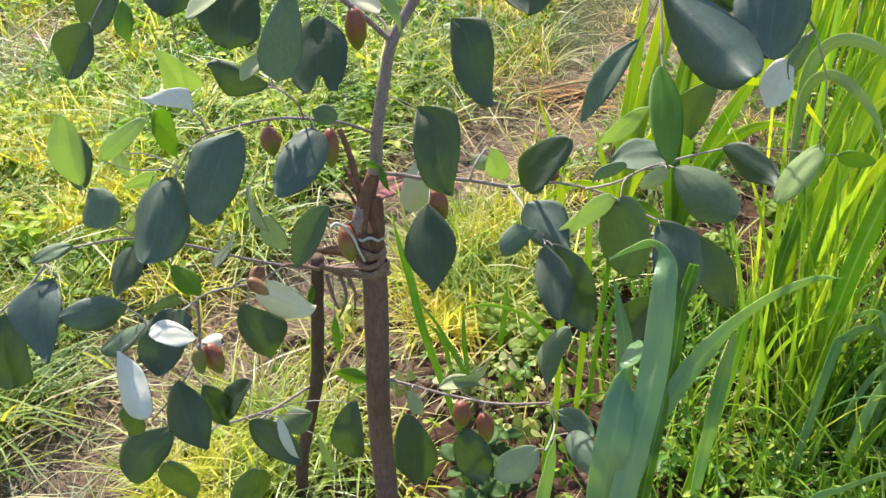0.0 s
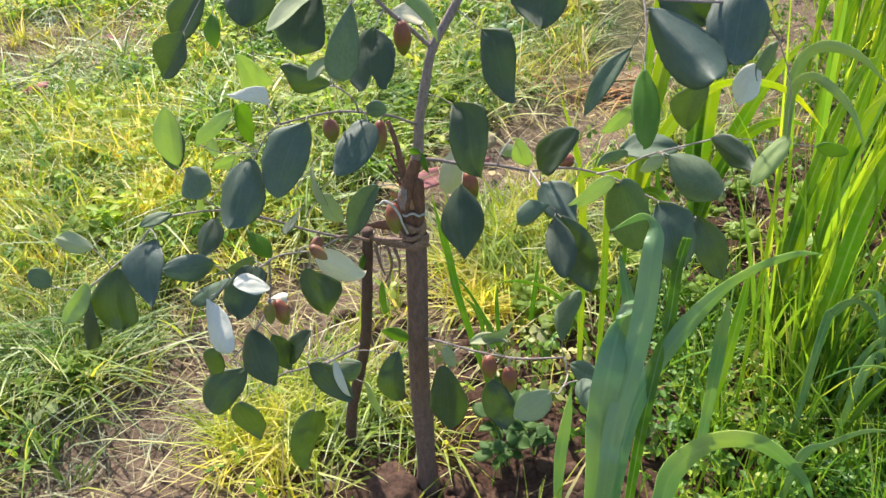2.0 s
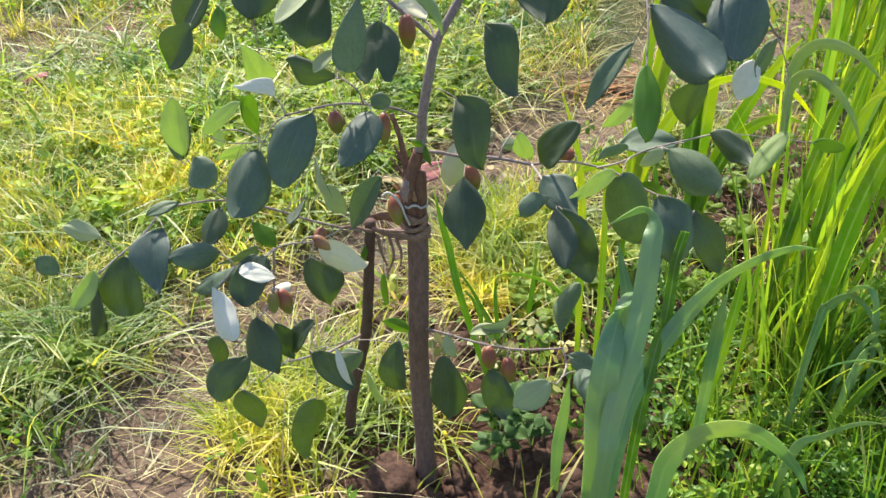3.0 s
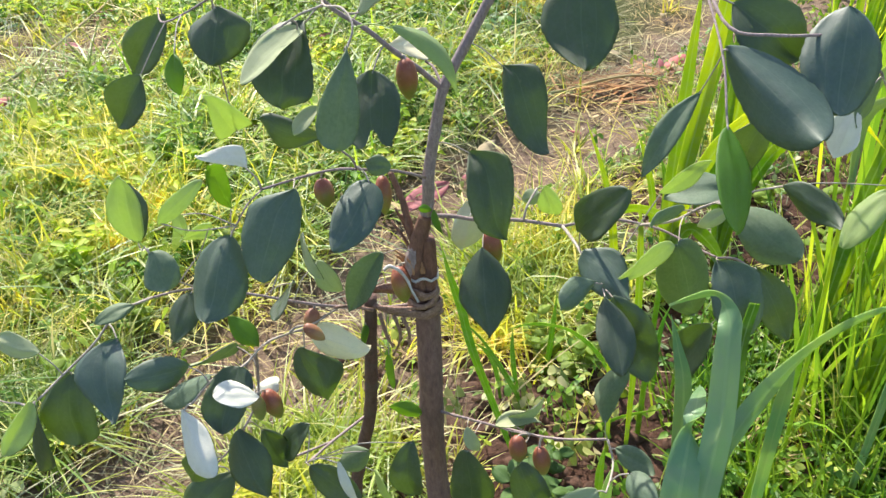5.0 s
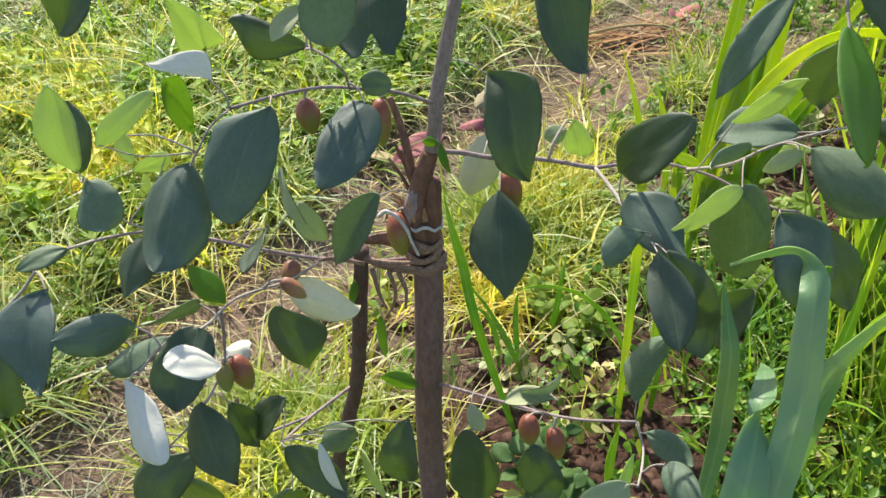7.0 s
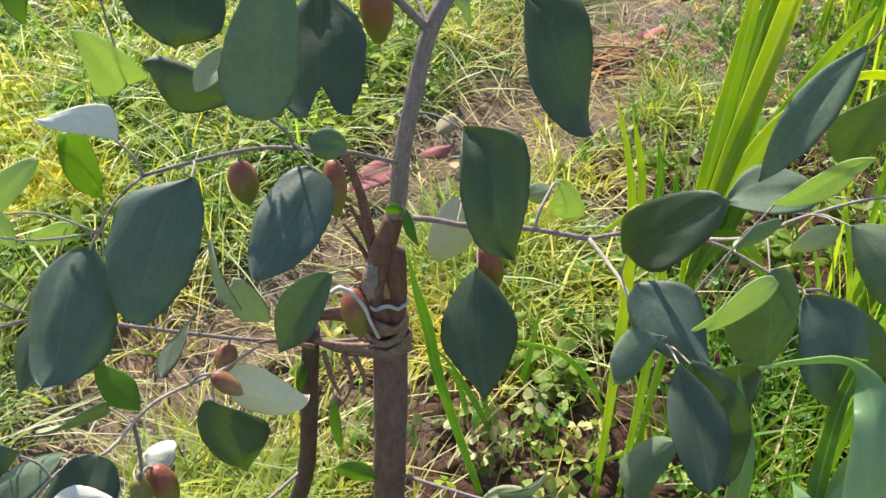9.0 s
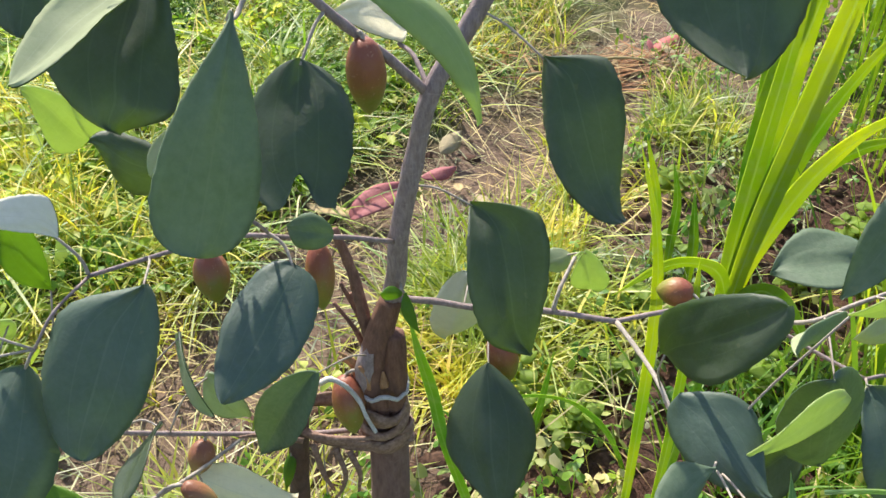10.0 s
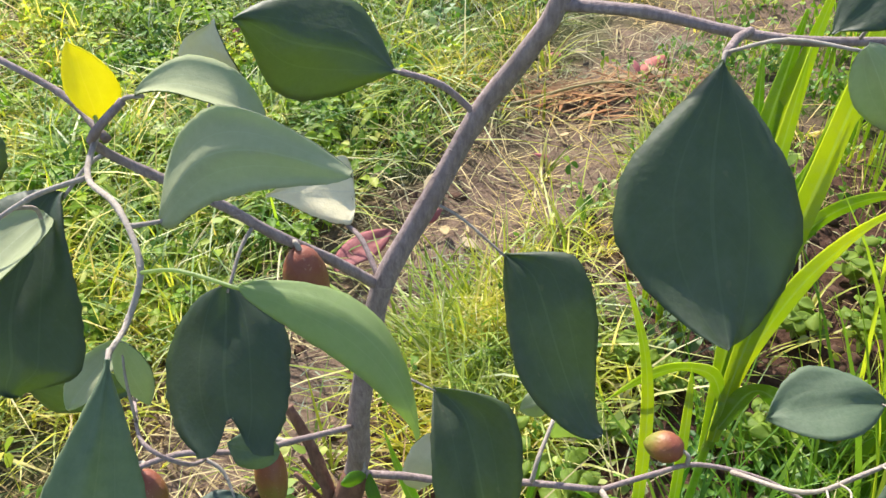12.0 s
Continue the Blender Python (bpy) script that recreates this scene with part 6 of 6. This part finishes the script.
clods("soil_crumbs", 9000, -0.25, 0.65, 0.5, 1.45, 0.002, 0.016, clod_soil, lambda x, y, c: np.maximum(red_bed(x, y), open_soil(x, y)) * 0.9 + 0.04, "crumbly dark red clods of dug soil")
clods("strip_crumbs", 2600, -1.6, 0.9, 0.4, 2.4, 0.0015, 0.008, soil, lambda x, y, c: np.exp(-(band(x, y) / 0.16) ** 2) * 0.8 + 0.05, "small tan crumbs on the trodden strip")


# larger clods at the foot of the stem
clods("foot_clods", 420, -0.26, 0.16, 0.46, 0.72, 0.005, 0.024, clod_soil, lambda x, y, c: np.exp(-((x + 0.07) ** 2 / 0.022 + (y - 0.57) ** 2 / 0.012)) * 0.9, "big red-brown clods at the foot of the stem")


# fallen leaves
def fallen(base, tip, width, mat, label):
    length = (Vector(tip) - Vector(base)).length
    ob = new("fallen_leaf", leaf_mesh(length, *own_shape(width, int(base[0] * 100)), mat, mat, int(1000 * length) + int(base[0] * 100), 0.18, 0.06, rows=16, cols=8))
    ob.matrix_world = turned(base, tip, 10, (0.1, -0.2, 1.0))
    return tagged(ob, label, "leaf", "fallen leaves on the ground")


fallen((-0.190, 1.222, 0.018), (-0.118, 1.285, 0.030), 0.042, leaf_red, "fallen pinkish-red leaf on straw")
fallen((-0.182, 1.228, 0.018), (-0.250, 1.240, 0.022), 0.022, leaf_dead, "dry pale brown fallen leaf")
fallen((-0.075, 1.395, 0.018), (-0.045, 1.440, 0.030), 0.030, leaf_dead, "dry pale brown fallen leaf")
fallen((-0.100, 1.325, 0.018), (-0.050, 1.340, 0.024), 0.022, leaf_red, "dry red-brown fallen leaf")
fallen((0.300, 1.760, 0.018), (0.350, 1.800, 0.030), 0.040, leaf_red, "fallen pinkish-red leaf on straw")
fallen((-1.170, 1.640, 0.020), (-1.090, 1.660, 0.040), 0.040, leaf_red, "fallen brownish-red leaf in grass")
fallen((-0.480, 1.930, 0.020), (-0.455, 1.985, 0.040), 0.030, leaf_red, "fallen pinkish-red leaf in grass")


# broad-leaved weeds that one can tell apart
def weed_plant(at, high, stems, mat, seed, words):
    rnd = random.Random(seed)
    weed = thing("broad_leaved_weed", (at[0], at[1], lie(at[0], at[1])), words, "weed", "broad-leaved weeds on the soil")
    for k in range(stems):
        a, far = 6.28 * (k + rnd.uniform(-0.25, 0.25)) / stems, high * rnd.uniform(0.12, 0.55)
        top = Vector((far * math.cos(a), far * math.sin(a), high * rnd.uniform(0.65, 1.05)))
        line = [Vector((0, 0, -0.006)), top * 0.35 + Vector((0, 0, 0.10 * high)), top * 0.75 + Vector((0, 0, 0.06 * high)), top]
        part("stem", tube("stem", line, 0.0011, 0.0007, leaf_young, 6, 4), weed)
        way = spline(line, 6)
        for j in range(4):
            p = way[min(len(way) - 1, 6 + 4 * j)]
            b = a + j * 1.57 + rnd.uniform(-0.5, 0.5)
            for side in (0, math.pi) if j < 3 else (0,):
                size = rnd.uniform(0.016, 0.027) * (0.75 + 0.25 * high / 0.09)
                tip = p + Vector((size * math.cos(b + side), size * math.sin(b + side), size * rnd.uniform(-0.3, 0.25)))
                ob = part("leaf", leaf_mesh(size, *own_shape(size * rnd.uniform(0.62, 0.85), seed * 50 + k * 9 + j), mat, mat, seed * 50 + k * 9 + j, 0.12, 0.06, 0.08, rows=10, cols=6), weed)
                ob.matrix_basis = turned(p, tip, rnd.uniform(-20, 20), (0.1, -0.2, 1.0))
    return weed


for k, (at, high, stems) in enumerate((((0.022, 0.622), 0.075, 3), ((0.052, 0.640), 0.070, 3), ((0.030, 0.690), 0.050, 2))):
    weed_plant(at, high, stems, weed_green, 31 + k, "broad-leaved weed beside the stem, its green darkened for shade")
for k, (at, high, stems) in enumerate((((0.035, 0.900), 0.055, 4), ((0.085, 0.865), 0.050, 3), ((0.120, 0.950), 0.045, 3), ((0.200, 1.020), 0.050, 3), ((0.310, 1.160), 0.045, 3), ((0.270, 0.930), 0.060, 4), ((0.460, 1.180), 0.060, 4), ((0.390, 0.830), 0.055, 3), ((0.250, 1.290), 0.040, 3), ((0.360, 1.090), 0.050, 4), ((0.430, 1.070), 0.055, 4), ((0.520, 1.140), 0.055, 4), ((0.470, 1.000), 0.060, 4), ((0.380, 1.230), 0.045, 3), ((0.160, 1.060), 0.040, 3), ((0.230, 1.160), 0.040, 3))):
    weed_plant(at, high, stems, weed_lime, 51 + k, "lime-green broad-leaved weed on red soil")
for k, (at, high, stems) in enumerate((((-0.56, 0.72), 0.060, 4), ((-0.60, 0.84), 0.055, 4), ((-0.54, 0.95), 0.050, 4), ((-0.70, 1.02), 0.060, 4), ((-0.46, 1.12), 0.050, 3), ((-0.82, 1.30), 0.055, 4), ((-0.30, 1.36), 0.050, 4), ((-0.25, 1.50), 0.055, 4), ((-0.38, 1.58), 0.050, 4), ((-0.66, 0.66), 0.055, 4))):
    weed_plant(at, high, stems, weed_lime, 71 + k, "green broad-leaved weed among fine grass")


# long stalks on the ground
for k, (line, r) in enumerate((([(-1.19, 1.66, 0.03), (-1.15, 1.76, 0.04), (-1.12, 1.93, 0.05), (-1.115, 2.24, 0.05)], 0.0040), ([(-1.13, 1.71, 0.02), (-1.05, 1.75, 0.04), (-1.02, 1.80, 0.03)], 0.0034), ([(0.12, 2.28, 0.02), (0.13, 1.95, 0.03), (0.11, 1.72, 0.02)], 0.0022), ([(-1.24, 1.49, 0.03), (-1.13, 1.50, 0.04), (-1.06, 1.53, 0.02)], 0.0050), ([(0.06, 1.66, 0.015), (0.22, 1.70, 0.03), (0.36, 1.68, 0.02)], 0.0030))):
    tagged(new("dry_stalk", tube("dry_stalk", line, r, r * 0.6, straw_stems, 6, 6, 0.15, 0.5, 0.3)), "long dry pale grass stalk lying on the ground", "straw", "long dry stalks")


def earth_lump(at, radius, flat, seed):
    bm = bmesh.new()
    bmesh.ops.create_icosphere(bm, subdivisions=4, radius=1)
    for v in bm.verts:
        d = v.co.normalized()
        v.co = d * radius * (1 + 0.28 * noise.noise(d * 1.6 + Vector((seed, 0, 0))) + 0.10 * noise.noise(d * 5 + Vector((0, seed, 0))) + 0.05 * noise.noise(d * 13))
        v.co.z *= flat
    me = bpy.data.meshes.new("earth_lump")
    bm.to_mesh(me)
    bm.free()
    me.materials.append(clod_soil)
    me.polygons.foreach_set("use_smooth", np.ones(len(me.polygons), dtype=bool))
    ob = new("earth_lump", me)
    ob.location = (at[0], at[1], lie(at[0], at[1]) + radius * flat * 0.35)
    return tagged(ob, "rounded lump of red-brown earth at the foot of the stem", "soil", "earth lumps")


for at, radius, flat, seed in (((-0.108, 0.570), 0.034, 0.62, 2.0), ((-0.060, 0.545), 0.020, 0.6, 5.0), ((-0.030, 0.590), 0.018, 0.6, 8.0), ((0.030, 0.560), 0.016, 0.7, 11.0)):
    earth_lump(at, radius, flat, seed)

lit = random.Random(77)
for k in range(40):
    if k < 28:
        x, y = lit.uniform(-1.55, -0.95), lit.uniform(1.55, 2.35)
    else:
        y = lit.uniform(1.15, 2.1)
        x = float(np.interp(y, (1.1, 1.5, 1.9, 2.6), (-0.20, 0.06, 0.28, 0.60))) + lit.uniform(-0.14, 0.14)
    z, a, size = lie(x, y) + 0.012, lit.uniform(0, 6.28), lit.uniform(0.03, 0.065) if k < 28 else lit.uniform(0.025, 0.05)
    fallen((x, y, z), (x + size * math.cos(a), y + size * math.sin(a), z + lit.uniform(0.0, 0.015)), size * lit.uniform(0.4, 0.7), leaf_dead if k % 4 else leaf_red, "dry pale brown fallen leaf" if k % 4 else "dry red-brown fallen leaf")
